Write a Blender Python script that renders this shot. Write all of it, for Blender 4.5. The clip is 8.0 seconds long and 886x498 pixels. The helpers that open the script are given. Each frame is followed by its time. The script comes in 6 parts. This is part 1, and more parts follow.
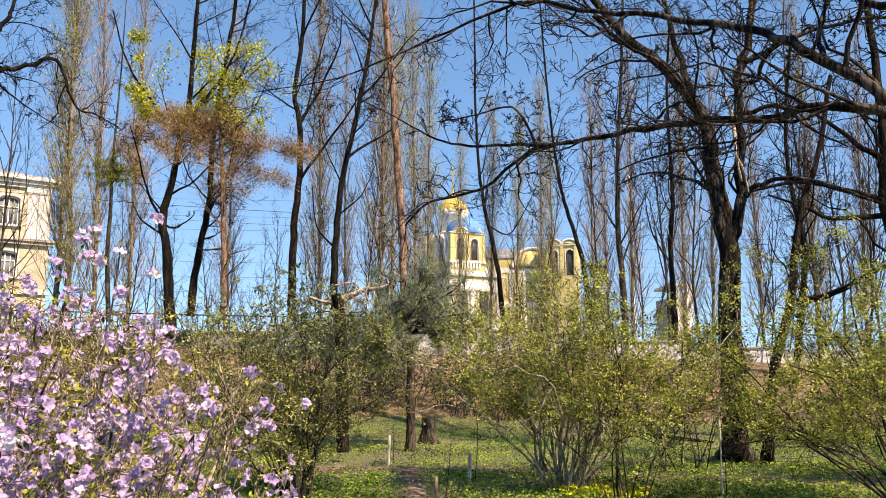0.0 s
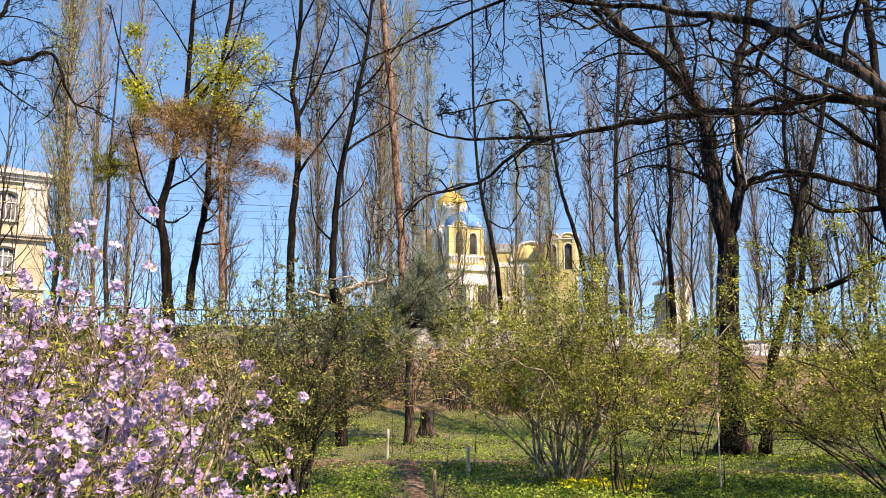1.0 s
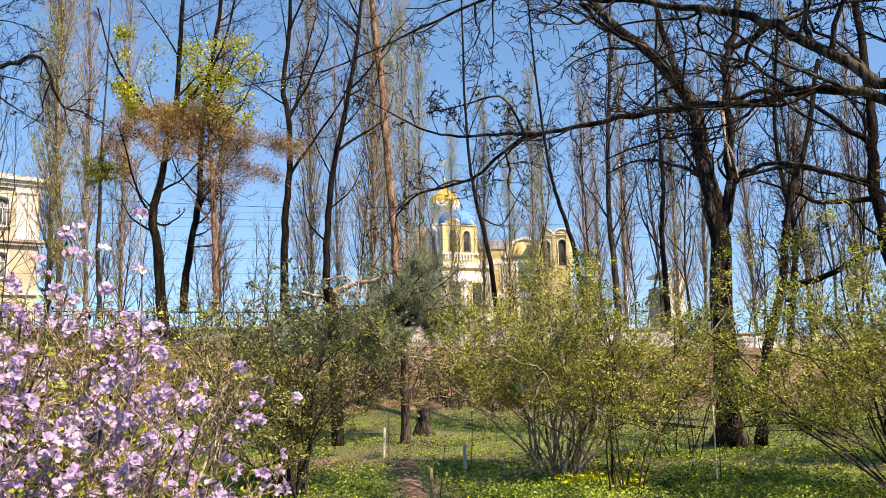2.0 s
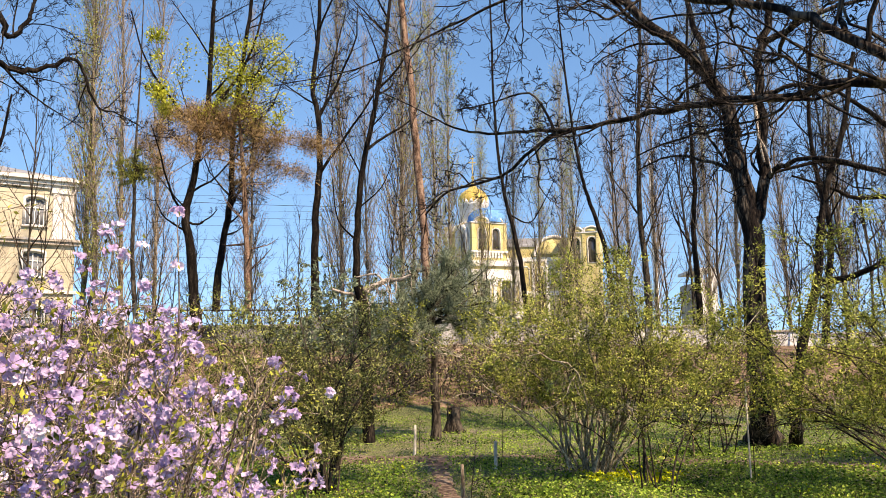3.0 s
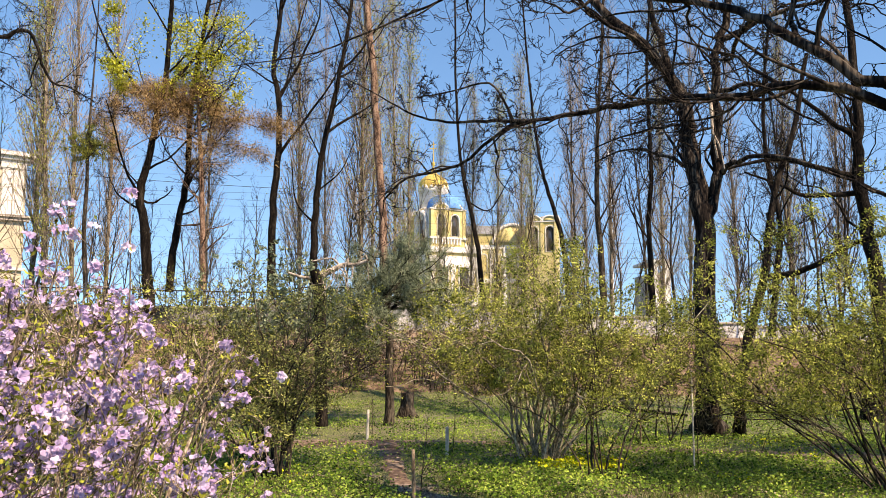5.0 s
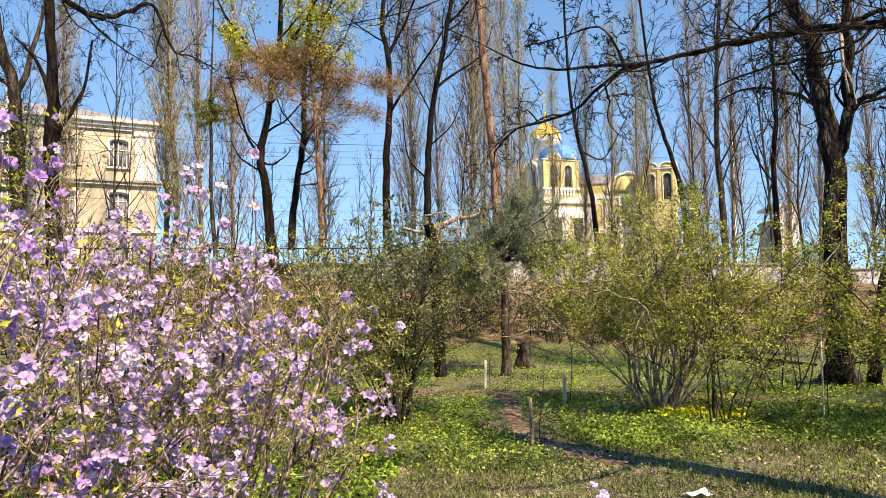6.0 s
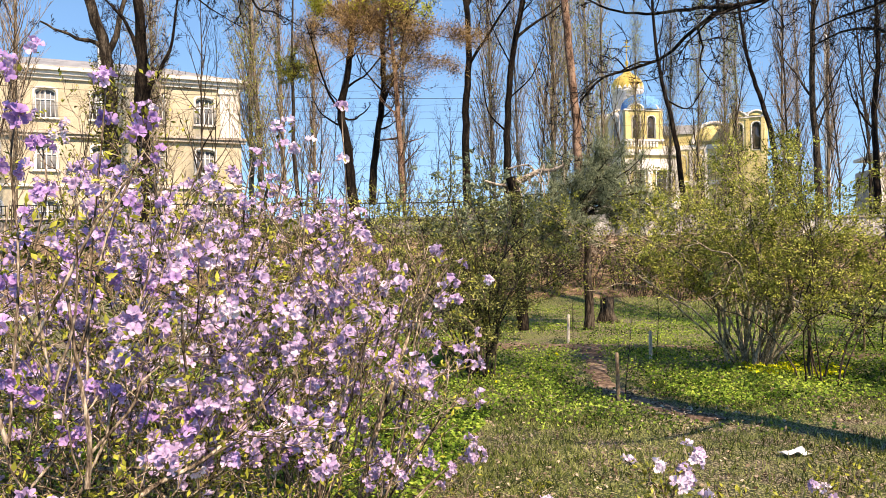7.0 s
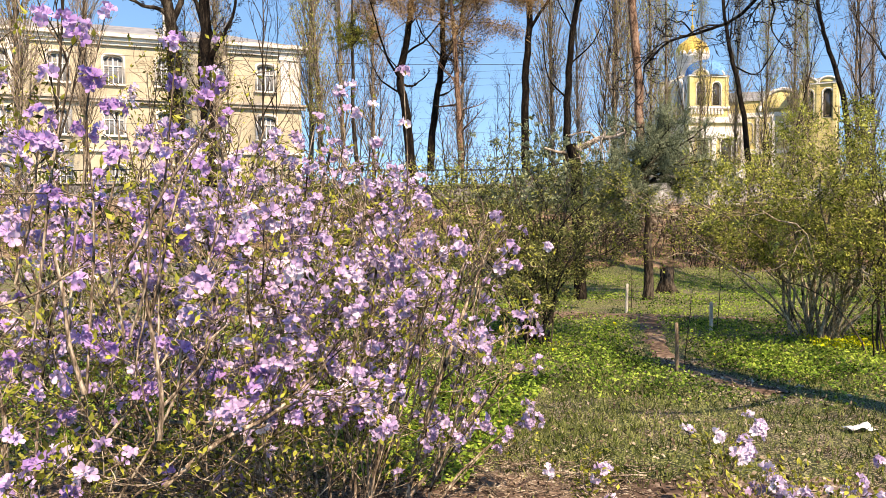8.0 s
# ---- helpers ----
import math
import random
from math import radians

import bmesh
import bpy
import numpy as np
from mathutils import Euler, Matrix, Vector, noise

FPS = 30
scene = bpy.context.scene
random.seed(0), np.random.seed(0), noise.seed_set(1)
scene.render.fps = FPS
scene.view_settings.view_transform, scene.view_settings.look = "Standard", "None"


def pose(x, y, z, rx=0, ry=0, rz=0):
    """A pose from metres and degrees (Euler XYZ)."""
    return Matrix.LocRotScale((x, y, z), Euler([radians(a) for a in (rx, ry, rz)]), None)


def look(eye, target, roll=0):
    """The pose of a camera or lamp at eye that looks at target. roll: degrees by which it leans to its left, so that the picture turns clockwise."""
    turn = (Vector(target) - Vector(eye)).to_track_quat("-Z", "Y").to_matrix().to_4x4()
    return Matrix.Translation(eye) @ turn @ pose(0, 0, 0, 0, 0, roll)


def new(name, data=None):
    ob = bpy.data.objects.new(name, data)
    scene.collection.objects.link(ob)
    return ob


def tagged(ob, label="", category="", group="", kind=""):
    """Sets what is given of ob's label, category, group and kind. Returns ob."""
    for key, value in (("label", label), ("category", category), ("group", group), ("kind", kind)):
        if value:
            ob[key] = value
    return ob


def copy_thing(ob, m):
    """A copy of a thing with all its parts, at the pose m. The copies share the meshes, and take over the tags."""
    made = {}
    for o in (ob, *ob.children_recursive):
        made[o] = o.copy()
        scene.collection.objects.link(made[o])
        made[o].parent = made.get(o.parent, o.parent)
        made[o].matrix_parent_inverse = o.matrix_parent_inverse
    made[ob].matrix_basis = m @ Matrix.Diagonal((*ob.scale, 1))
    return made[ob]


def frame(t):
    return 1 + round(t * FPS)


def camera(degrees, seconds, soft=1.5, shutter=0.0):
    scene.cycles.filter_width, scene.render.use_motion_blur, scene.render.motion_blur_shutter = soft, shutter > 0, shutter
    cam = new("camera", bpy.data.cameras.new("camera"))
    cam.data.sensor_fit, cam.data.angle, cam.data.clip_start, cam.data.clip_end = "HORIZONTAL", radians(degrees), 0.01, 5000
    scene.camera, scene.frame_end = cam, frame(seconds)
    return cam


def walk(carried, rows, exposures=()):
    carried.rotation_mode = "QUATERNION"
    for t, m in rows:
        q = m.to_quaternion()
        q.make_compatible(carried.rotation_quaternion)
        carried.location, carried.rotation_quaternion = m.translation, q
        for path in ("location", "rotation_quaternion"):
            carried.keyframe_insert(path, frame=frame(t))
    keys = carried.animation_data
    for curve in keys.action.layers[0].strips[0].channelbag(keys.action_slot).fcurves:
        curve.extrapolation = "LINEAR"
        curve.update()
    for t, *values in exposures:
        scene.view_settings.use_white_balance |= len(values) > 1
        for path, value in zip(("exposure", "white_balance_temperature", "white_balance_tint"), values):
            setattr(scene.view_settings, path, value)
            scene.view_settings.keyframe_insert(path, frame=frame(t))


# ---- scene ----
cam = camera(57.43, 8.0, soft=0.5)
PATH = [
    (0.0, pose(0.000, 0.000, 1.600, 98.00, 0.00, 0.00)),
    (0.5, pose(-0.002, 0.015, 1.600, 97.35, 0.22, 1.52)),
    (1.0, pose(0.007, 0.013, 1.595, 97.59, 0.18, -0.08)),
    (2.3, pose(0.020, 0.024, 1.588, 97.43, 1.42, -0.15)),
    (2.5, pose(0.009, 0.017, 1.584, 97.45, 0.98, 0.62)),
    (3.0, pose(0.008, 0.002, 1.580, 97.36, 1.16, 1.70)),
    (3.5, pose(0.007, 0.017, 1.590, 97.52, 0.23, 0.64)),
    (4.0, pose(0.017, 0.002, 1.580, 96.58, 0.08, -1.15)),
    (4.2, pose(0.020, 0.002, 1.579, 96.42, 0.05, -2.45)),
    (5.3, pose(0.036, -0.061, 1.591, 96.20, 0.06, 0.36)),
    (5.5, pose(0.025, -0.053, 1.583, 95.10, 0.37, 2.45)),
    (6.0, pose(0.044, -0.093, 1.569, 93.07, 1.02, 6.76)),
    (6.5, pose(-0.013, -0.035, 1.570, 91.05, 1.09, 10.29)),
    (7.0, pose(-0.020, -0.042, 1.565, 89.93, 1.13, 12.33)),
    (7.5, pose(-0.024, -0.044, 1.557, 88.76, 0.68, 12.91)),
    (8.0, pose(-0.032, -0.053, 1.556, 87.69, 0.50, 16.37)),
]
EXPOSURES = [(0.0, 0.97, 8700, 20), (8.0, 1.0, 8800, 19)]
walk(cam, PATH, EXPOSURES)


# ---- world, sun, exposure ----
SUN_TO = Vector((0.695, -0.72, 0.0)).normalized()
SUN_ELEV = radians(46)
world = bpy.data.worlds.new("sky")
scene.world = world
world.use_nodes = True
wn, wl = world.node_tree.nodes, world.node_tree.links
sky = wn.new("ShaderNodeTexSky")
sky.sky_type = "NISHITA"
sky.sun_disc = False
sky.sun_elevation = SUN_ELEV
sky.sun_rotation = math.atan2(SUN_TO.x, SUN_TO.y)
sky.altitude = 600
sky.air_density, sky.dust_density, sky.ozone_density = 1.1, 0.0, 2.6
wn["Background"].inputs["Strength"].default_value = 0.15
# the clear spring sky has little haze: sample the sky a little above the true direction
coords, lift = wn.new("ShaderNodeTexCoord"), wn.new("ShaderNodeMapping")
lift.inputs["Location"].default_value = (0, 0, 0.19)
lift.inputs["Scale"].default_value = (1, 1, 0.81)
wl.new(coords.outputs["Generated"], lift.inputs[0])
wl.new(lift.outputs[0], sky.inputs[0])
deep = wn.new("ShaderNodeHueSaturation")
deep.inputs["Saturation"].default_value = 1.24
wl.new(sky.outputs[0], deep.inputs["Color"])
wl.new(deep.outputs[0], wn["Background"].inputs[0])
sun = new("sun", bpy.data.lights.new("sun", "SUN"))
sun.data.energy, sun.data.angle, sun.data.color = 4.8, radians(0.53), (1.0, 0.92, 0.8)
sun_from = SUN_TO * math.cos(SUN_ELEV) + Vector((0, 0, math.sin(SUN_ELEV)))
sun.matrix_world = look(sun_from * 50, (0, 0, 0))


# ---- materials ----
def material(name, stops, scale=(8, 8, 8), rough=0.85, bump=0.3, fine=6.0, metal=0.0, through_light=0.0,
             per="", spread=0.0, spec=0.06, detail=6.0, depth=0.02):
    """Colour ramp over two noises, bump of the finer one; per: 'object' or 'island' varies the value piece by piece."""
    m = bpy.data.materials.new(name)
    m.use_nodes = True
    n, l = m.node_tree.nodes, m.node_tree.links
    b = n["Principled BSDF"]
    tc = n.new("ShaderNodeTexCoord")
    mp = n.new("ShaderNodeMapping")
    mp.inputs["Scale"].default_value = scale
    l.new(tc.outputs["Object"], mp.inputs[0])
    big, small = n.new("ShaderNodeTexNoise"), n.new("ShaderNodeTexNoise")
    big.inputs["Scale"].default_value, small.inputs["Scale"].default_value = 1.0, fine
    big.inputs["Detail"].default_value = small.inputs["Detail"].default_value = detail
    mix = n.new("ShaderNodeMix")
    mix.inputs[0].default_value = 0.5
    for k, t in ((2, big), (3, small)):
        l.new(mp.outputs[0], t.inputs["Vector"])
        l.new(t.outputs["Fac"], mix.inputs[k])
    ramp = n.new("ShaderNodeValToRGB")
    while len(ramp.color_ramp.elements) < len(stops):
        ramp.color_ramp.elements.new(0.5)
    for e, (p, c) in zip(ramp.color_ramp.elements, stops):
        e.position, e.color = p, (*c, 1)
    stretch = n.new("ShaderNodeMapRange")
    stretch.inputs["From Min"].default_value, stretch.inputs["From Max"].default_value = 0.29, 0.71
    l.new(mix.outputs[0], stretch.inputs[0])
    value = stretch.outputs[0]
    if per:
        src = n.new("ShaderNodeObjectInfo").outputs["Random"] if per == "object" else n.new("ShaderNodeNewGeometry").outputs["Random Per Island"]
        a = n.new("ShaderNodeMath")
        a.operation = "MULTIPLY_ADD"
        a.inputs[1].default_value = spread
        a.inputs[2].default_value = -spread / 2
        l.new(src, a.inputs[0])
        s = n.new("ShaderNodeMath")
        s.operation = "ADD"
        l.new(a.outputs[0], s.inputs[0])
        l.new(value, s.inputs[1])
        value = s.outputs[0]
    l.new(value, ramp.inputs[0])
    l.new(ramp.outputs[0], b.inputs["Base Color"])
    b.inputs["Roughness"].default_value, b.inputs["Metallic"].default_value = rough, metal
    b.inputs["Specular IOR Level"].default_value = spec
    if bump:
        bp = n.new("ShaderNodeBump")
        bp.inputs["Strength"].default_value, bp.inputs["Distance"].default_value = bump, depth
        l.new(small.outputs["Fac"], bp.inputs["Height"])
        l.new(bp.outputs[0], b.inputs["Normal"])
    if through_light:
        tr = n.new("ShaderNodeBsdfTranslucent")
        l.new(ramp.outputs[0], tr.inputs[0])
        ms = n.new("ShaderNodeMixShader")
        ms.inputs[0].default_value = through_light
        l.new(b.outputs[0], ms.inputs[1])
        l.new(tr.outputs[0], ms.inputs[2])
        l.new(ms.outputs[0], n["Material Output"].inputs[0])
    return m


BARK_OAK = material("oak bark", [(0.3, (0.004, 0.003, 0.003)), (0.52, (0.018, 0.014, 0.012)), (0.75, (0.1, 0.082, 0.064))], (7, 7, 1.6), bump=0.9, fine=5)
BARK_DARK = material("dark bark", [(0.3, (0.003, 0.002, 0.002)), (0.55, (0.011, 0.009, 0.007)), (0.78, (0.039, 0.031, 0.025))], (9, 9, 2), bump=0.8)
BARK_GREY = material("grey bark", [(0.3, (0.01, 0.008, 0.006)), (0.5, (0.037, 0.03, 0.024)), (0.75, (0.112, 0.094, 0.073))], (9, 9, 2), bump=0.7)
BARK_POPLAR = material("poplar bark", [(0.3, (0.04, 0.032, 0.024)), (0.5, (0.15, 0.122, 0.093)), (0.75, (0.32, 0.27, 0.205))], (6, 6, 1.5), bump=0.7)
BARK_PINE = material("orange pine bark", [(0.3, (0.045, 0.028, 0.02)), (0.5, (0.158, 0.097, 0.068)), (0.72, (0.306, 0.212, 0.157))], (9, 9, 3), bump=0.8)
BARK_STEM = material("pale shrub stem", [(0.2, (0.02, 0.016, 0.011)), (0.5, (0.24, 0.2, 0.14)), (0.8, (0.6, 0.535, 0.41))], (14, 14, 5), bump=0.5)
BARK_RHODO = material("rhododendron stem", [(0.2, (0.014, 0.01, 0.008)), (0.5, (0.17, 0.13, 0.096)), (0.8, (0.56, 0.475, 0.37))], (18, 18, 6), bump=0.5)
TWIG = material("fine twigs", [(0.3, (0.009, 0.006, 0.004)), (0.6, (0.026, 0.018, 0.014)), (0.8, (0.068, 0.05, 0.035))], (3, 3, 3), bump=0.0)
TWIG_POPLAR = material("poplar twigs", [(0.3, (0.1, 0.078, 0.062)), (0.6, (0.34, 0.28, 0.225)), (0.8, (0.56, 0.48, 0.39))], (3, 3, 3), bump=0.0)
TWIG_SHRUB = material("olive-brown shrub twigs", [(0.2, (0.012, 0.01, 0.006)), (0.5, (0.075, 0.062, 0.038)), (0.8, (0.3, 0.262, 0.175))], (5, 5, 5), bump=0.0)
DEADWOOD = material("bleached dead wood", [(0.3, (0.12, 0.095, 0.075)), (0.5, (0.31, 0.26, 0.21)), (0.75, (0.52, 0.46, 0.39))], (12, 12, 12), bump=0.6)
LEAF_YOUNG = material("young yellow-green leaf", [(0.1, (0.018, 0.027, 0.007)), (0.45, (0.2, 0.24, 0.04)), (0.85, (0.55, 0.57, 0.14))], (1.5, 1.5, 1.5), rough=0.5, bump=0.0, through_light=0.35, per="island", spread=0.6)
LEAF_MAPLE = material("maple blossom", [(0.25, (0.2, 0.225, 0.02)), (0.5, (0.45, 0.47, 0.05)), (0.8, (0.66, 0.65, 0.12))], (1.5, 1.5, 1.5), rough=0.5, bump=0.0, through_light=0.4, per="island", spread=0.5)
LEAF_DULL = material("dull green leaf", [(0.15, (0.02, 0.026, 0.007)), (0.5, (0.135, 0.152, 0.031)), (0.85, (0.37, 0.37, 0.081))], (1.5, 1.5, 1.5), rough=0.5, bump=0.0, through_light=0.25, per="island", spread=0.5)
LEAF_OLIVE = material("olive leaf", [(0.1, (0.016, 0.022, 0.008)), (0.5, (0.13, 0.15, 0.045)), (0.85, (0.42, 0.43, 0.15))], (1.5, 1.5, 1.5), rough=0.5, bump=0.0, through_light=0.25, per="island", spread=0.6)
LEAF_RHODO = material("rhododendron leaf", [(0.15, (0.04, 0.042, 0.012)), (0.5, (0.22, 0.235, 0.035)), (0.85, (0.48, 0.49, 0.09))], (6, 6, 6), rough=0.35, bump=0.0, through_light=0.35, per="island", spread=0.7)
NEEDLE = material("grey-green pine needles", [(0.15, (0.045, 0.062, 0.038)), (0.5, (0.17, 0.21, 0.13)), (0.85, (0.36, 0.41, 0.27))], (2, 2, 2), rough=0.5, bump=0.0, through_light=0.2, per="island", spread=0.5)
NEEDLE_BROWN = material("browned needles", [(0.25, (0.1, 0.06, 0.026)), (0.5, (0.33, 0.215, 0.1)), (0.8, (0.54, 0.39, 0.2))], (2, 2, 2), rough=0.6, bump=0.0, through_light=0.25, per="island", spread=0.6)
PETAL = material("lilac petal", [(0.1, (0.44, 0.32, 0.53)), (0.5, (0.66, 0.57, 0.74)), (0.9, (0.84, 0.79, 0.86))], (9, 9, 9), rough=0.55, bump=0.0, through_light=0.35, per="object", spread=0.7)
# deeper violet puts the shade on the nearest bush into its petal colour
PETAL_SHADED = material("shade-violet petal", [(0.1, (0.34, 0.2, 0.48)), (0.5, (0.52, 0.37, 0.68)), (0.9, (0.7, 0.59, 0.79))], (9, 9, 9), rough=0.55, bump=0.0, through_light=0.35, per="object", spread=0.5)
STAMEN = material("purple stamen", [(0.3, (0.42, 0.2, 0.4)), (0.7, (0.6, 0.4, 0.5))], bump=0.0)
GRASS = material("grass blades", [(0.15, (0.016, 0.028, 0.007)), (0.5, (0.1, 0.135, 0.032)), (0.85, (0.33, 0.35, 0.14))], (0.6, 0.6, 0.6), rough=0.5, bump=0.0, through_light=0.25, per="island", spread=0.6)
COVER = material("ground cover leaves", [(0.1, (0.009, 0.022, 0.006)), (0.5, (0.135, 0.25, 0.034)), (0.85, (0.41, 0.53, 0.1))], (0.6, 0.6, 0.6), rough=0.45, bump=0.0, through_light=0.3, per="island", spread=0.6)
YELLOW = material("yellow flowers", [(0.3, (0.5, 0.52, 0.02)), (0.7, (0.72, 0.72, 0.05))], bump=0.0, through_light=0.2)
DRYLEAF = material("dry fallen leaves", [(0.25, (0.05, 0.035, 0.025)), (0.5, (0.175, 0.13, 0.091)), (0.8, (0.432, 0.36, 0.27))], (3, 3, 3), bump=0.0, per="island", spread=0.7)
SOIL = material("bare trodden soil", [(0.2, (0.039, 0.025, 0.02)), (0.5, (0.146, 0.1, 0.077)), (0.8, (0.346, 0.269, 0.202))], (1.2, 1.2, 1.2), bump=0.8, fine=14, depth=0.03)
PLASTER = material("pale yellow plaster", [(0.3, (0.36, 0.32, 0.235)), (0.5, (0.44, 0.398, 0.3)), (0.75, (0.5, 0.46, 0.36))], (0.5, 0.5, 0.5), bump=0.2, fine=30)
PLASTER_CH = material("golden yellow plaster", [(0.3, (0.46, 0.37, 0.15)), (0.5, (0.54, 0.455, 0.215)), (0.75, (0.6, 0.525, 0.3))], (0.3, 0.3, 0.3), bump=0.2, fine=30)
TRIM = material("off-white trim", [(0.3, (0.52, 0.495, 0.46)), (0.5, (0.66, 0.635, 0.6)), (0.75, (0.76, 0.74, 0.71))], (0.8, 0.8, 0.8), bump=0.2, fine=20)
TRIM_GREY = material("weathered stone band", [(0.3, (0.235, 0.206, 0.176)), (0.5, (0.393, 0.344, 0.297)), (0.75, (0.535, 0.487, 0.428))], (1, 1, 1), bump=0.3, fine=20)
CONCRETE = material("limewashed wall", [(0.25, (0.222, 0.21, 0.2)), (0.5, (0.521, 0.503, 0.485)), (0.75, (0.716, 0.706, 0.688))], (0.7, 0.7, 0.7), bump=0.4, fine=16)
METAL_ROOF = material("grey sheet roof", [(0.3, (0.24, 0.24, 0.24)), (0.7, (0.4, 0.4, 0.4))], (1, 1, 1), rough=0.5, metal=0.3, bump=0.1)
BLUE_ROOF = material("blue dome paint", [(0.3, (0.06, 0.19, 0.42)), (0.7, (0.12, 0.3, 0.56))], (0.5, 0.5, 0.5), rough=0.65, bump=0.1)
GOLD = material("gilded dome", [(0.3, (0.546, 0.378, 0.088)), (0.7, (0.686, 0.51, 0.158))], (0.5, 0.5, 0.5), rough=0.5, metal=0.35, bump=0.1)
FRAME = material("white window frame", [(0.3, (0.66, 0.66, 0.66)), (0.7, (0.78, 0.78, 0.78))], bump=0.0)
IRON = material("dark iron", [(0.3, (0.02, 0.02, 0.02)), (0.7, (0.06, 0.055, 0.05))], rough=0.6, metal=0.5, bump=0.1)
POST_PALE = material("pale weathered stake", [(0.2, (0.352, 0.317, 0.264)), (0.5, (0.546, 0.51, 0.44)), (0.8, (0.669, 0.642, 0.59))], (20, 20, 4), bump=0.5)
POST_BROWN = material("brown wooden stake", [(0.3, (0.1, 0.07, 0.045)), (0.5, (0.22, 0.165, 0.11)), (0.75, (0.33, 0.26, 0.19))], (20, 20, 4), bump=0.5)
MAST_PAINT = material("white mast paint", [(0.3, (0.6, 0.6, 0.6)), (0.7, (0.75, 0.75, 0.75))], bump=0.0)
LITTER = material("leaf litter", [(0.15, (0.02, 0.013, 0.009)), (0.5, (0.15, 0.1, 0.068)), (0.85, (0.4, 0.29, 0.2))], (2.5, 2.5, 2.5), bump=0.9, fine=12, depth=0.04)
CONCRETE_DARK = material("dark grey wall", [(0.25, (0.05, 0.047, 0.044)), (0.5, (0.14, 0.132, 0.124)), (0.75, (0.29, 0.277, 0.262))], (0.7, 0.7, 0.7), bump=0.4, fine=16)
PAPER = material("white paper", [(0.3, (0.72, 0.72, 0.74)), (0.7, (0.82, 0.82, 0.84))], bump=0.0, through_light=0.2)


def glass_material(name, tone):
    m = bpy.data.materials.new(name)
    m.use_nodes = True
    b = m.node_tree.nodes["Principled BSDF"]
    b.inputs["Base Color"].default_value = (*tone, 1)
    b.inputs["Roughness"].default_value = 0.05
    b.inputs["Specular IOR Level"].default_value = 0.8
    return m


# the house panes' pale base tone stands in for reflected sky
GLASS = glass_material("window glass", (0.2, 0.215, 0.235))
GLASS_DARK = glass_material("dark church glass", (0.05, 0.045, 0.04))


def ground_material():
    """Soil, moss and thin turf broken up at three scales."""
    m = bpy.data.materials.new("park ground")
    m.use_nodes = True
    n, l = m.node_tree.nodes, m.node_tree.links
    b = n["Principled BSDF"]
    tc = n.new("ShaderNodeTexCoord")
    out = []
    for sc, de in ((0.35, 4), (3.0, 8), (60.0, 5)):
        t = n.new("ShaderNodeTexNoise")
        t.inputs["Scale"].default_value, t.inputs["Detail"].default_value = sc, de
        l.new(tc.outputs["Object"], t.inputs["Vector"])
        out.append(t.outputs["Fac"])
    crumb = n.new("ShaderNodeMapRange")
    crumb.inputs["From Min"].default_value, crumb.inputs["From Max"].default_value = 0.32, 0.68
    l.new(out[2], crumb.inputs[0])
    ramps = []
    for stops in ([(0.3, (0.03, 0.02, 0.014)), (0.55, (0.14, 0.105, 0.075)), (0.75, (0.38, 0.32, 0.235))],
                  [(0.3, (0.018, 0.028, 0.008)), (0.55, (0.1, 0.125, 0.032)), (0.75, (0.29, 0.3, 0.11))]):
        r = n.new("ShaderNodeValToRGB")
        r.color_ramp.elements.new(0.5)
        for e, (p, c) in zip(r.color_ramp.elements, stops):
            e.position, e.color = p, (*c, 1)
        l.new(crumb.outputs[0], r.inputs[0])
        ramps.append(r)
    add = n.new("ShaderNodeMath")
    add.operation = "ADD"
    l.new(out[0], add.inputs[0])
    l.new(out[1], add.inputs[1])
    lim = n.new("ShaderNodeMapRange")
    lim.inputs["From Min"].default_value, lim.inputs["From Max"].default_value = 0.8, 1.06
    l.new(add.outputs[0], lim.inputs[0])
    mix = n.new("ShaderNodeMix")
    mix.data_type = "RGBA"
    l.new(lim.outputs[0], mix.inputs[0])
    l.new(ramps[0].outputs[0], mix.inputs[6])
    l.new(ramps[1].outputs[0], mix.inputs[7])
    l.new(mix.outputs[2], b.inputs["Base Color"])
    b.inputs["Roughness"].default_value = 0.95
    bp = n.new("ShaderNodeBump")
    bp.inputs["Strength"].default_value, bp.inputs["Distance"].default_value = 0.8, 0.05
    l.new(out[2], bp.inputs["Height"])
    l.new(bp.outputs[0], b.inputs["Normal"])
    return m


GROUND = ground_material()


# ---- mesh building ----
def mesh_of(name, verts, faces, mat, smooth=False):
    """One mesh from arrays: verts (n, 3), faces a list of index arrays (m, k)."""
    me = bpy.data.meshes.new(name)
    verts = np.asarray(verts, np.float32).reshape(-1, 3)
    faces = [np.asarray(f, np.int32) for f in faces if len(f)]
    me.vertices.add(len(verts))
    me.vertices.foreach_set("co", verts.ravel())
    loops = np.concatenate([f.ravel() for f in faces])
    sizes = np.concatenate([np.full(len(f), f.shape[1], np.int32) for f in faces])
    me.loops.add(len(loops))
    me.loops.foreach_set("vertex_index", loops)
    me.polygons.add(len(sizes))
    me.polygons.foreach_set("loop_start", np.concatenate([[0], np.cumsum(sizes)[:-1]]).astype(np.int32))
    me.update(calc_edges=True)
    if smooth:
        me.polygons.foreach_set("use_smooth", np.ones(len(sizes), bool))
    me.validate()
    me.materials.append(mat)
    return me


def part(name, me, parent, label="", kind=""):
    kind = kind or ("stuff" if name in MASSES else "")
    ob = new(name, me)
    ob.parent = parent
    return tagged(ob, label, kind=kind)


MASSES = ("twigwork", "foliage", "needle_foliage", "blossom", "bud_foliage", "branchwork", "ivy")


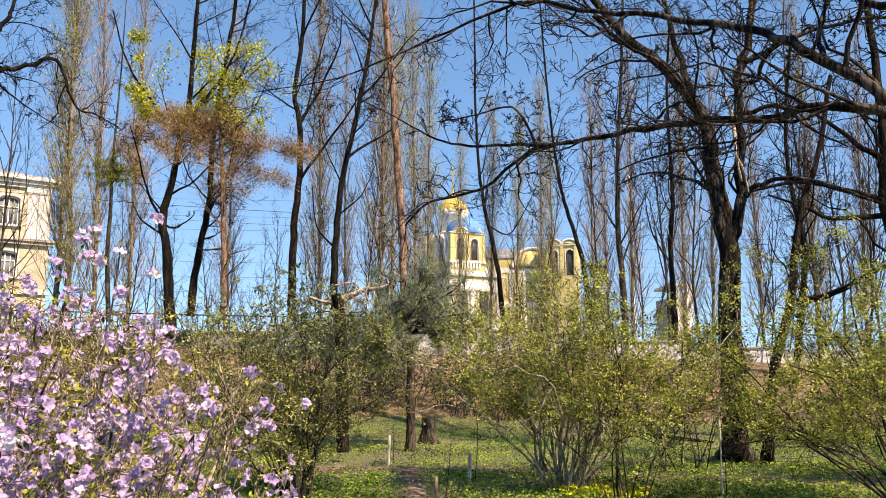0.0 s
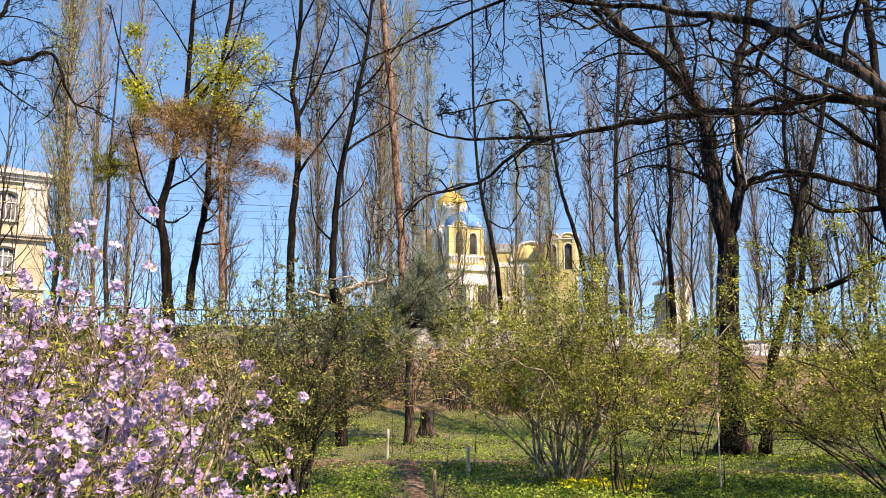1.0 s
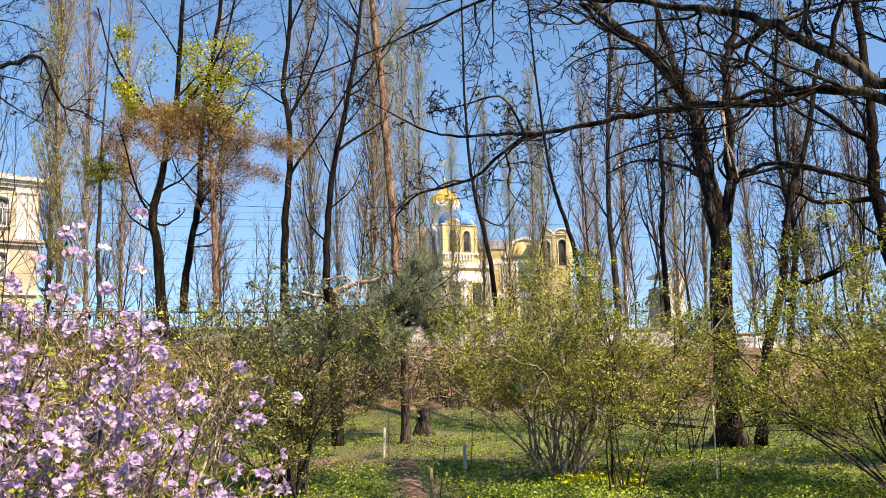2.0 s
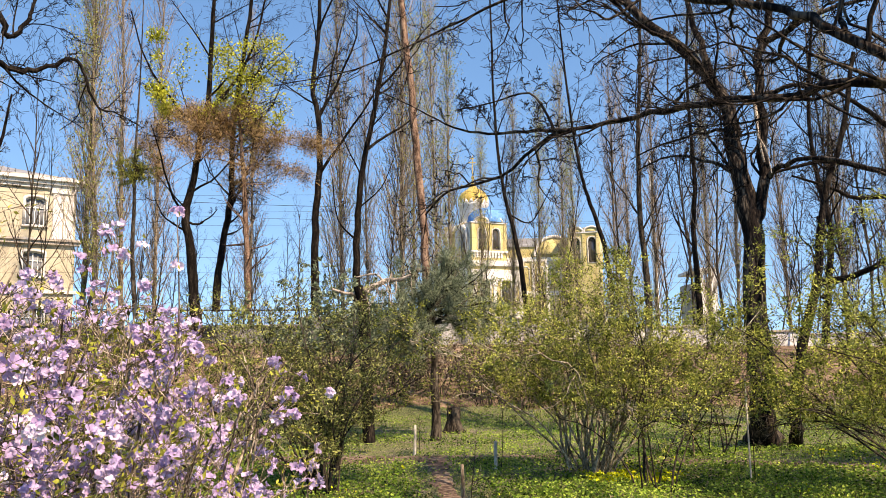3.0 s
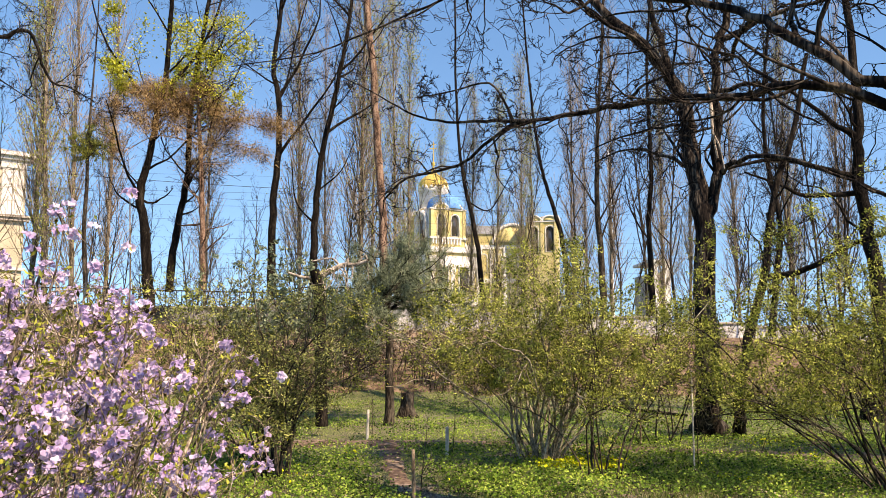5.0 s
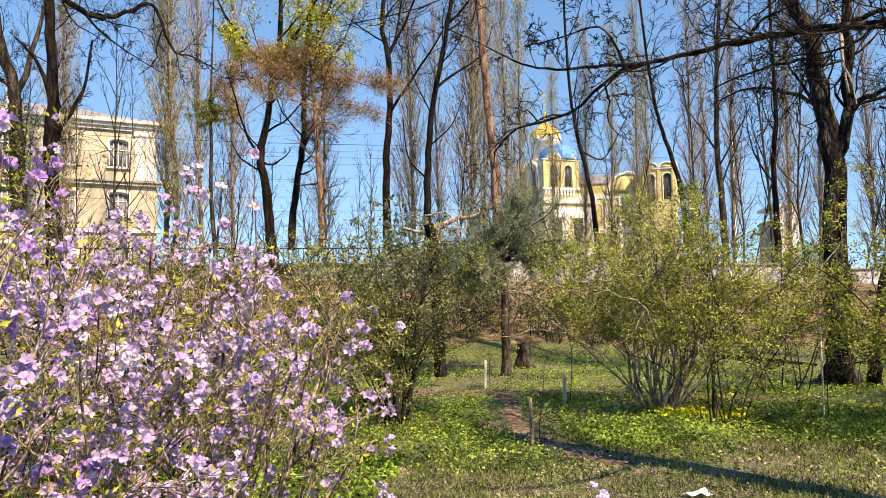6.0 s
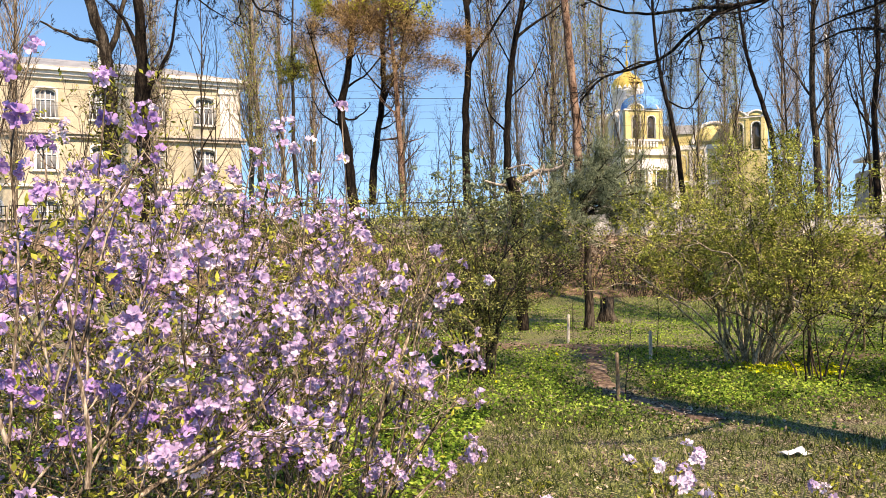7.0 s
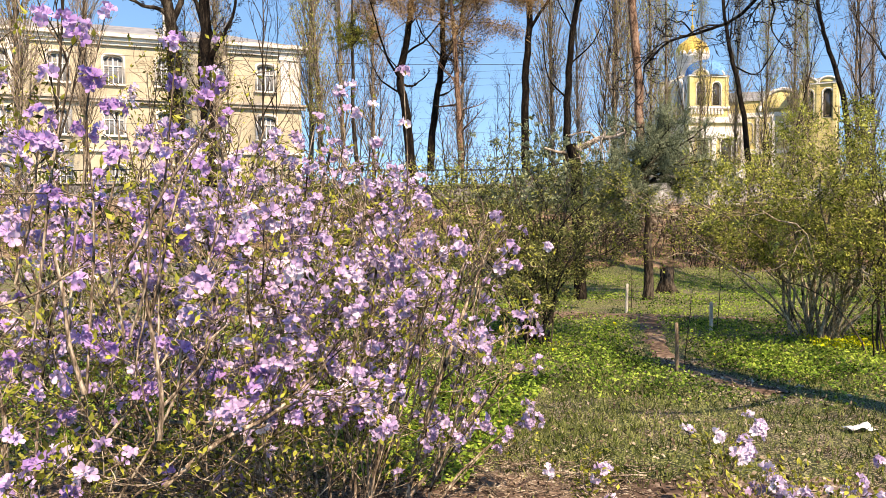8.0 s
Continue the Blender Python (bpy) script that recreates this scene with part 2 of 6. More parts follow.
def thing(name, at, label, category, group="", kind=""):
    ob = new(name)
    ob.location = at
    return tagged(ob, label, category, group, kind)


def boxes(name, items, mat, bevel=0.0):
    """Cuboids (x0, y0, z0, x1, y1, z1) joined into one mesh, edges softened."""
    bm = bmesh.new()
    for x0, y0, z0, x1, y1, z1 in items:
        bmesh.ops.create_cube(bm, size=1, matrix=Matrix.Translation(((x0 + x1) / 2, (y0 + y1) / 2, (z0 + z1) / 2)) @ Matrix.Diagonal((x1 - x0, y1 - y0, z1 - z0, 1)))
    if bevel:
        bmesh.ops.bevel(bm, geom=bm.edges[:], offset=bevel, segments=1, affect="EDGES")
    me = bpy.data.meshes.new(name)
    bm.to_mesh(me)
    bm.free()
    me.materials.append(mat)
    return me


def turned(name, profile, mat, sides=16, smooth=True):
    """A body of revolution from (radius, height) pairs."""
    a = np.linspace(0, 2 * np.pi, sides, endpoint=False)
    v = np.array([[(r * math.cos(t), r * math.sin(t), z) for t in a] for r, z in profile]).reshape(-1, 3)
    k = len(profile)
    i, j = np.meshgrid(np.arange(k - 1), np.arange(sides), indexing="ij")
    jn = (j + 1) % sides
    f = np.stack([i * sides + j, i * sides + jn, (i + 1) * sides + jn, (i + 1) * sides + j], -1).reshape(-1, 4)
    return mesh_of(name, v, [f], mat, smooth)


# ---- trees ----
def smooth_line(points, per=4):
    """A Catmull-Rom line through the guide points."""
    p = [Vector(q) for q in points]
    p = [2 * p[0] - p[1], *p, 2 * p[-1] - p[-2]]
    out = []
    for a, b, c, d in zip(p, p[1:], p[2:], p[3:]):
        for k in range(per):
            t = k / per
            out.append(0.5 * (2 * b + (c - a) * t + (2 * a - 5 * b + 4 * c - d) * t * t + (3 * b - a - 3 * c + d) * t ** 3))
    return [*out, p[-2]]


class Wood:
    """Gathers tapered branches and builds them as one mesh."""

    def __init__(self):
        self.lines, self.segs, self.tips = [], [], []

    def line(self, pts, radii):
        if max(radii) > 0.012:
            self.lines.append((pts, radii))
        else:
            for a, b, r, s in zip(pts, pts[1:], radii, radii[1:]):
                self.segs.append((*a, *b, r, s))

    def mesh(self, name, mat, base=(0, 0, 0), knobs=0.0):
        verts, faces, n = [], [], 0
        base = np.array(base)
        for pts, radii in self.lines:
            p, r = np.array([tuple(q) for q in pts]) - base, np.array(radii)
            k = 12 if r[0] > 0.12 else 8 if r[0] > 0.05 else 5
            d = np.gradient(p, axis=0)
            d /= np.linalg.norm(d, axis=1, keepdims=True) + 1e-9
            ref = np.array([0.31, 0.95, 0.02]) if abs(d[:, 2]).mean() > 0.6 else np.array([0.03, 0.1, 0.99])
            u = np.cross(d, ref)
            u /= np.linalg.norm(u, axis=1, keepdims=True) + 1e-9
            w = np.cross(d, u)
            a = np.linspace(0, 2 * np.pi, k, endpoint=False)
            rr = np.repeat(r[:, None], k, 1)
            if knobs and r[0] > 0.04:
                rr = rr * (1 + knobs * np.array([[noise.noise((3 * math.cos(t), 3 * math.sin(t) + q[0] * 2, q[2] * 3 + q[1])) for t in a] for q in p]))
            v = p[:, None] + rr[..., None] * (np.cos(a)[None, :, None] * u[:, None] + np.sin(a)[None, :, None] * w[:, None])
            m = len(p)
            i, j = np.meshgrid(np.arange(m - 1), np.arange(k), indexing="ij")
            jn = (j + 1) % k
            faces.append(n + np.stack([i * k + j, i * k + jn, (i + 1) * k + jn, (i + 1) * k + j], -1).reshape(-1, 4))
            verts.append(v.reshape(-1, 3))
            n += m * k
        if self.segs:
            s = np.array(self.segs)
            a, b = s[:, :3] - base, s[:, 3:6] - base
            d = b - a
            u = np.cross(d, np.array([0.3, 0.5, 0.81]))
            u /= np.linalg.norm(u, axis=1, keepdims=True) + 1e-9
            w = np.cross(d, u)
            w /= np.linalg.norm(w, axis=1, keepdims=True) + 1e-9
            ring = [math.cos(t) * u + math.sin(t) * w for t in (0, 2.094, 4.189)]
            v = np.stack([a + q * s[:, 6:7] for q in ring] + [b + q * s[:, 7:8] for q in ring], 1)
            o = n + 6 * np.arange(len(s))[:, None]
            faces.append(np.concatenate([o + [[k, (k + 1) % 3, 3 + (k + 1) % 3, 3 + k]] for k in range(3)]))
            verts.append(v.reshape(-1, 3))
        return mesh_of(name, np.concatenate(verts), faces, mat, True)


def grow(w, fine, rnd, p, d, length, r, lev, sp, top=None):
    """A branch and, recursively, its side branches; thick wood goes into w and thin into fine."""
    n = max(2, int(sp["steps"][lev]))
    pts, radii = [p.copy()], [r]
    wander, lift = sp["wander"][lev], sp["lift"][lev]
    end = r * sp["taper"][lev]
    q, d = p.copy(), d.normalized()
    for k in range(n):
        d = (d + Vector((rnd.gauss(0, wander), rnd.gauss(0, wander), rnd.gauss(0, wander) + lift))).normalized()
        q = q + d * (length / n)
        pts.append(q.copy())
        radii.append(r + (end - r) * (k + 1) / n)
    (w if lev <= sp["thick"] else fine).line(pts, radii)
    sprout(w, fine, rnd, pts, radii, length, lev, sp)


def sprout(w, fine, rnd, pts, radii, length, lev, sp, count=None, first=None):
    """Side branches along a branch."""
    last = lev + 1 >= len(sp["n"])
    if last or sp["n"][lev + 1] == 0:
        fine.tips.append((pts[-1], (pts[-1] - pts[-2]).normalized()))
        fine.tips.append((pts[len(pts) // 2], (pts[-1] - pts[-2]).normalized()))
        return
    fine.tips.append((pts[-1], (pts[-1] - pts[-2]).normalized()))
    c = count if count is not None else sp["n"][lev + 1]
    c = max(1, int(c * rnd.uniform(0.75, 1.25) + 0.5))
    start = first if first is not None else sp["start"][lev + 1]
    for i in range(c):
        t = start + (1 - start) * (i + rnd.random()) / c
        f = t * (len(pts) - 1)
        k = min(int(f), len(pts) - 2)
        p = pts[k].lerp(pts[k + 1], f - k)
        r = radii[k] + (radii[k + 1] - radii[k]) * (f - k)
        d = (pts[k + 1] - pts[k]).normalized()
        side = d.orthogonal().normalized()
        side.rotate(Matrix.Rotation(rnd.uniform(0, 6.283), 3, d))
        ang = radians(rnd.gauss(sp["angle"][lev + 1], sp["angle"][lev + 1] * 0.25))
        nd = d * math.cos(ang) + side * math.sin(ang)
        nl = length * sp["ratio"][lev + 1] * rnd.uniform(0.6, 1.2) * (1.0 - sp["fall"][lev + 1] * t)
        grow(w, fine, rnd, p, nd, nl, max(min(r * 0.75, nl * sp["slim"][lev + 1]), sp.get("least", 0.0018)), lev + 1, sp)


def stem_parts(w, bark, base, root, steps):
    """The main stem as one part, its side branches as a part of it."""
    main = Wood()
    if w.lines:
        main.lines.append(w.lines.pop(0))
    else:
        s = w.segs[:steps]
        del w.segs[:steps]
        main.lines.append(([Vector(q[:3]) for q in s] + [Vector(s[-1][3:6])], [q[6] for q in s] + [s[-1][7]]))
    ob = part("stem", main.mesh("stem", bark, base), root)
    if w.lines or w.segs:
        part("branchwork", w.mesh("branchwork", bark, base), ob)


OAK = dict(least=.0045, n=[1, 9, 6, 6, 4], start=[0, .3, .15, .1, .1], angle=[0, 55, 52, 50, 45], ratio=[1, .5, .5, .5, .55], fall=[0, .35, .4, .4, .3],
           slim=[1, .035, .02, .012, .008], wander=[.1, .17, .22, .25, .25], lift=[.02, .04, .04, .03, .02], taper=[.4, .3, .3, .35, .5], steps=[8, 8, 6, 5, 3], thick=2)
MAPLE = dict(least=.007, n=[1, 10, 6, 5], start=[0, .4, .2, .15], angle=[0, 40, 38, 36], ratio=[1, .42, .45, .45], fall=[0, .45, .4, .4],
             slim=[1, .022, .012, .008], wander=[.05, .08, .1, .12], lift=[.03, .1, .06, .04], taper=[.25, .25, .3, .5], steps=[10, 6, 4, 3], thick=1)
POPLAR = dict(n=[1, 140, 8, 0], start=[0, .06, .08, .1], angle=[0, 25, 28, 20], ratio=[1, .145, .6, .5], fall=[0, .45, .3, .3], least=.007,
              slim=[1, .0085, .008, .006], wander=[.02, .09, .14, .1], lift=[.04, .2, .16, .06], taper=[.15, .4, .7, .7], steps=[12, 4, 3, 2], thick=1)
BUSH = dict(least=.003, n=[1, 7, 5, 3], start=[0, .3, .15, .1], angle=[0, 42, 50, 52], ratio=[1, .42, .48, .5], fall=[0, .35, .35, .3],
            slim=[1, .0075, .006, .005], wander=[.2, .28, .32, .3], lift=[-.01, .01, .02, .02], taper=[.35, .35, .4, .5], steps=[9, 6, 4, 2], thick=1)
PINE = dict(least=.006, n=[1, 14, 5, 4], start=[0, .3, .3, .2], angle=[0, 75, 40, 38], ratio=[1, .3, .5, .45], fall=[0, .5, .3, .3],
            slim=[1, .03, .015, .01], wander=[.03, .12, .16, .18], lift=[.01, .05, .03, .03], taper=[.3, .3, .3, .5], steps=[8, 6, 4, 3], thick=1)
RHODO = dict(n=[1, 7, 5, 3], start=[0, .1, .15, .2], angle=[0, 45, 46, 42], ratio=[1, .48, .5, .5], fall=[0, .3, .3, .3], least=.0024,
             slim=[1, .007, .006, .005], wander=[.13, .18, .2, .2], lift=[.05, .07, .08, .08], taper=[.45, .45, .5, .6], steps=[8, 6, 4, 3], thick=1)


def blades(rng, at, out, length, width, flat=0.5, jitter=0.6):
    """Leaf-shaped folded blades at points, as verts and faces."""
    n = len(at)
    d = out + rng.normal(0, jitter, (n, 3))
    d[:, 2] *= flat
    d /= np.linalg.norm(d, axis=1, keepdims=True) + 1e-9
    s = np.cross(d, rng.normal(0, 1, (n, 3)) * [0.5, 0.5, 1] + [0, 0, 1e-3])
    s /= np.linalg.norm(s, axis=1, keepdims=True) + 1e-9
    up = np.cross(s, d)
    L = (length * rng.uniform(0.6, 1.3, n))[:, None]
    W = L * width / length * 0.5
    v = np.stack([at, at + d * L * 0.45 + s * W + up * W * 0.35, at + d * L, at + d * L * 0.45 - s * W + up * W * 0.35], 1).reshape(-1, 3)
    o = 4 * np.arange(n)[:, None]
    return v, np.concatenate([o + [[0, 1, 2]], o + [[0, 2, 3]]])


def leaves(name, tips, mat, rng, per, spread, length, width, base, keep=None, flat=0.8):
    at = np.array([tuple(p) for p, _ in tips])
    out = np.array([tuple(d) for _, d in tips])
    if keep is not None:
        mask = keep(at)
        at, out = at[mask], out[mask]
    at, out = np.repeat(at, per, 0), np.repeat(out, per, 0)
    at = at + rng.normal(0, spread, at.shape) - np.array(base)
    v, f = blades(rng, at, out, length, width, flat)
    return mesh_of(name, v, [f], mat)


def needles(name, tips, mat, rng, per, length, base, width=0.006, keep=None, loose=0.0):
    at = np.array([tuple(p) for p, _ in tips])
    out = np.array([tuple(d) for _, d in tips])
    if keep is not None:
        mask = keep(at)
        at, out = at[mask], out[mask]
    at, out = np.repeat(at, per, 0), np.repeat(out, per, 0)
    at = at - out * rng.uniform(0, 0.22, (len(at), 1)) - np.array(base)
    at = at + rng.normal(0, loose, at.shape)
    v, f = blades(rng, at, out * 0.8, length, width, 1.0, 0.6)
    return mesh_of(name, v, [f], mat)


def ground_z(x, y):
    """Height of the ground: a flat lawn, a bank behind it and the street level above the bank."""
    t = min(max((y - 17.0) / 12.0, 0.0), 1.0)
    crest = 1.85 - 0.025 * max(min(x, 25), -25)
    z = crest * t * t * (3 - 2 * t)
    if y > 29.6:
        z += 0.3 * min((y - 29.6) / 0.8, 1.0)
    near = max(0.0, 1 - abs(y - 10) / 30)
    return z + near * (0.05 * noise.noise((x * 0.5, y * 0.5, 0.3)) + 0.015 * noise.noise((x * 2.1, y * 2.1, 4.0)))


def on_ground(x, y, dz=0.0):
    return Vector((x, y, ground_z(x, y) + dz))


# ---- ground ----
def build_ground():
    a = np.arange(-9, 9.01, 0.3)
    far = np.array([10, 12, 15, 19, 24, 30, 40, 60, 90, 150, 300, 700, 1500, 3000.0])
    xs = np.concatenate([-far[::-1], a, far])
    ys = np.concatenate([-far[::-1] - 4, np.arange(-4, 32, 0.3), [34, 38, 44, 52, 65, 85, 120, 200, 400, 900, 2000, 3500.0]])
    v = [(x, y, ground_z(x, y)) for y in ys for x in xs]
    k = len(xs)
    i, j = np.meshgrid(np.arange(len(ys) - 1), np.arange(k - 1), indexing="ij")
    f = np.stack([i * k + j, i * k + j + 1, (i + 1) * k + j + 1, (i + 1) * k + j], -1).reshape(-1, 4)
    tagged(new("ground", mesh_of("ground", v, [f], GROUND, True)), "trodden park lawn rising to a leaf-strewn bank", "ground", kind="structure")


build_ground()


def footpath(name, line, width, label, seed):
    """A worn strip with ragged edges lying on the ground."""
    pts = smooth_line([(x, y, 0) for x, y in line], 10)
    rows, k = [], 7
    for n, p in enumerate(pts):
        d = (pts[min(n + 1, len(pts) - 1)] - pts[max(n - 1, 0)]).normalized()
        side = Vector((-d.y, d.x, 0))
        for j in range(k):
            u = (j / (k - 1) - 0.5) * 2
            edge = width * (0.5 + 0.28 * noise.noise((n * 0.35, seed + (u > 0) * 9, 0.5)) + 0.1 * noise.noise((n * 1.3, seed + (u > 0) * 9, 2.5)))
            q = p + side * u * edge
            rows.append((q.x, q.y, ground_z(q.x, q.y) + (0.016 if abs(u) < 0.9 else -0.012)))
    i, j = np.meshgrid(np.arange(len(pts) - 1), np.arange(k - 1), indexing="ij")
    f = np.stack([i * k + j, i * k + j + 1, (i + 1) * k + j + 1, (i + 1) * k + j], -1).reshape(-1, 4)
    tagged(new(name, mesh_of(name, rows, [f], SOIL, True)), label, "ground" if "soil" in label else "footpath", kind="structure")


footpath("footpath", [(-9, 13.4), (-4, 12.5), (-1.2, 12.4), (1.0, 12.6), (3.5, 11.6), (7, 10.4), (11, 9.6)], 0.75, "narrow bare-earth footpath crossing the lawn", 1.0)
footpath("side_footpath", [(-0.5, 12.3), (-0.35, 10.6), (-0.2, 9.2), (0.3, 8.1), (0.8, 7.4)], 0.3, "trodden bare-earth track through the grass", 5.0)
footpath("bare_ground", [(-4.2, 3.6), (-2.6, 3.7), (-1.0, 4.1), (0.4, 4.45), (1.4, 4.6), (2.6, 4.7)], 1.2, "bare brown soil strewn with twigs under the rhododendrons", 9.0)


def build_bank():
    """The leaf-covered face of the bank, with a ragged foot."""
    xs, k = np.arange(-30, 30.1, 0.5), 16
    rows = []
    for x in xs:
        foot = 19.6 + 1.3 * noise.noise((x * 0.35, 2.0, 0.0)) + 0.5 * noise.noise((x * 1.3, 5.0, 0.0))
        for j in range(k):
            y = foot + (29.22 - foot) * j / (k - 1)
            rows.append((x, y, ground_z(x, y) + (0.03 + 0.05 * noise.noise((x * 1.7, y * 1.7, 9.0)) if j else -0.03)))
    i, j = np.meshgrid(np.arange(len(xs) - 1), np.arange(k - 1), indexing="ij")
    f = np.stack([i * k + j, (i + 1) * k + j, (i + 1) * k + j + 1, i * k + j + 1], -1).reshape(-1, 4)
    tagged(new("bank", mesh_of("bank", rows, [f], LITTER, True)), "steep bank covered in brown leaf litter", "bank", kind="structure")


build_bank()


# ---- boundary wall and fence on top of the bank ----
def wall_top(x):
    return ground_z(x, 29.3) + (0.6 if x < -5 else 0.95 if x < 3 else max(0.95 - 0.06 * (x - 3), 0.45))


def build_wall():
    rnd = random.Random(5)
    root = thing("boundary_wall", (0, 29.4, 0), "low patchy limewashed and grey retaining wall along the top of the bank", "wall", kind="structure")
    x = -33.0
    while x < 33:
        z0, z1 = ground_z(x + 1.5, 29.3) - 0.5, wall_top(x + 1.5) + rnd.uniform(-0.04, 0.04)
        face = CONCRETE_DARK if x < -5 else CONCRETE
        part("panel", boxes("panel", [(x + 0.02, -0.16, z0, x + 2.78, 0.12, z1)], face, 0.02), root)
        part("pier", boxes("pier", [(x + 2.74, -0.2, z0, x + 3.06, 0.16, z1 + 0.06)], face, 0.02), root)
        part("coping", boxes("coping", [(x - 0.02, -0.22, z1 - 0.01, x + 2.74, 0.18, z1 + 0.07)], TRIM_GREY, 0.015), root)
        x += 3.0


build_wall()


def build_fence():
    root = thing("street_fence", (0, 30.4, 0), "dark iron railing behind the boundary wall", "fence")
    post = boxes("post", [(-0.035, -0.035, 0, 0.035, 0.035, 0.95)], IRON, 0.008)
    bar = boxes("bar", [(-0.011, -0.011, 0.12, 0.011, 0.011, 0.85)], IRON)
    x = -30.0
    while x < -5:
        z = wall_top(x) - 0.15
        p = part("post", post, root)
        p.location = (x, 0, z)
        for h in (0.12, 0.82):
            rail = part("rail", boxes("rail", [(0, -0.02, h, 2.4, 0.02, h + 0.045)], IRON), root)
            rail.location = (x, 0, z)
            rail.rotation_euler = (0, -math.atan2(wall_top(x + 2.4) - wall_top(x), 2.4), 0)
        for k in range(1, 12):
            b = part("bar", bar, root)
            b.location = (x + k * 0.2, 0, z + (wall_top(x + 2.4) - wall_top(x)) * k / 12)
        x += 2.4


build_fence()


# ---- the yellow building beyond the bank ----
def arch_points(w, h, rise, n=8):
    """Half-width outline of an opening with a segmental head, from the foot."""
    return [(-w / 2, 0), (w / 2, 0), *[(w / 2 * math.cos(math.pi * k / n), h - rise + rise * math.sin(math.pi * k / n)) for k in range(n + 1)]]


def slab(name, outline, y0, y1, mat, hole=None):
    """An outline in x and z given depth along y; with hole, a ring between the two outlines."""
    n = len(outline)
    v = [(x, y0, z) for x, z in outline] + [(x, y1, z) for x, z in outline]
    if hole is None:
        side = [[k, (k + 1) % n, n + (k + 1) % n, n + k] for k in range(n)]
        return mesh_of(name, v, [np.array(side), np.array([list(range(n))[::-1]]), np.array([list(range(n, 2 * n))])], mat)
    v += [(x, y0, z) for x, z in hole] + [(x, y1, z) for x, z in hole]
    f = []
    for k in range(n):
        m = (k + 1) % n
        f += [[k, m, n + m, n + k], [2 * n + k, 3 * n + k, 3 * n + m, 2 * n + m], [k, 2 * n + k, 2 * n + m, m], [n + k, n + m, 3 * n + m, 3 * n + k]]
    return mesh_of(name, v, [np.array(f)], mat)


def window_meshes(w, h, rise, glass=None):
    outer, inner = arch_points(w + 0.3, h + 0.15, rise), arch_points(w, h, rise)
    frame_in = arch_points(w - 0.14, h - 0.07, rise)
    return dict(surround=slab("surround", outer, -0.09, 0.06, TRIM, inner), pane=slab("pane", inner, 0.1, 0.13, glass or GLASS),
                frame=slab("frame", inner, 0.02, 0.1, FRAME, [(x, z + (0.07 if k < 2 else 0)) for k, (x, z) in enumerate(frame_in)]),
                mullion=boxes("mullion", [(-0.04, 0.03, 0.06, 0.04, 0.09, h - 0.1)], FRAME),
                transom=boxes("transom", [(-w / 2 + 0.05, 0.028, h * 0.62, w / 2 - 0.05, 0.092, h * 0.62 + 0.06)], FRAME),
                glazing_bar=boxes("glazing_bar", [(-0.02, 0.035, 0.06, 0.02, 0.085, h - 0.25)], FRAME),
                spandrel=slab("spandrel", [(-w / 2, h - rise), *[(-w / 2 * math.cos(math.pi * k / 8), h - rise + rise * math.sin(math.pi * k / 8)) for k in range(1, 8)], (w / 2, h - rise), (w / 2, h + 0.01), (-w / 2, h + 0.01)], 0.004, 0.4, PLASTER),
                sill=boxes("sill", [(-w / 2 - 0.2, -0.2, -0.12, w / 2 + 0.2, 0.02, 0)], TRIM, 0.01))


def wall_with_openings(name, x0, x1, z0, z1, openings, thick, mat):
    """A wall along x with rectangular-and-arched openings cut right through it, built as strips round each opening."""
    bm_boxes, xs = [], x0
    for cx, cz, w, h, rise in sorted(openings):
        bm_boxes.append((xs, 0, z0, cx - w / 2, thick, z1))
        bm_boxes.append((cx - w / 2, 0, z0, cx + w / 2, thick, cz))
        bm_boxes.append((cx - w / 2, 0, cz + h, cx + w / 2, thick, z1))
        xs = cx + w / 2
    bm_boxes.append((xs, 0, z0, x1, thick, z1))
    return boxes(name, bm_boxes, mat)


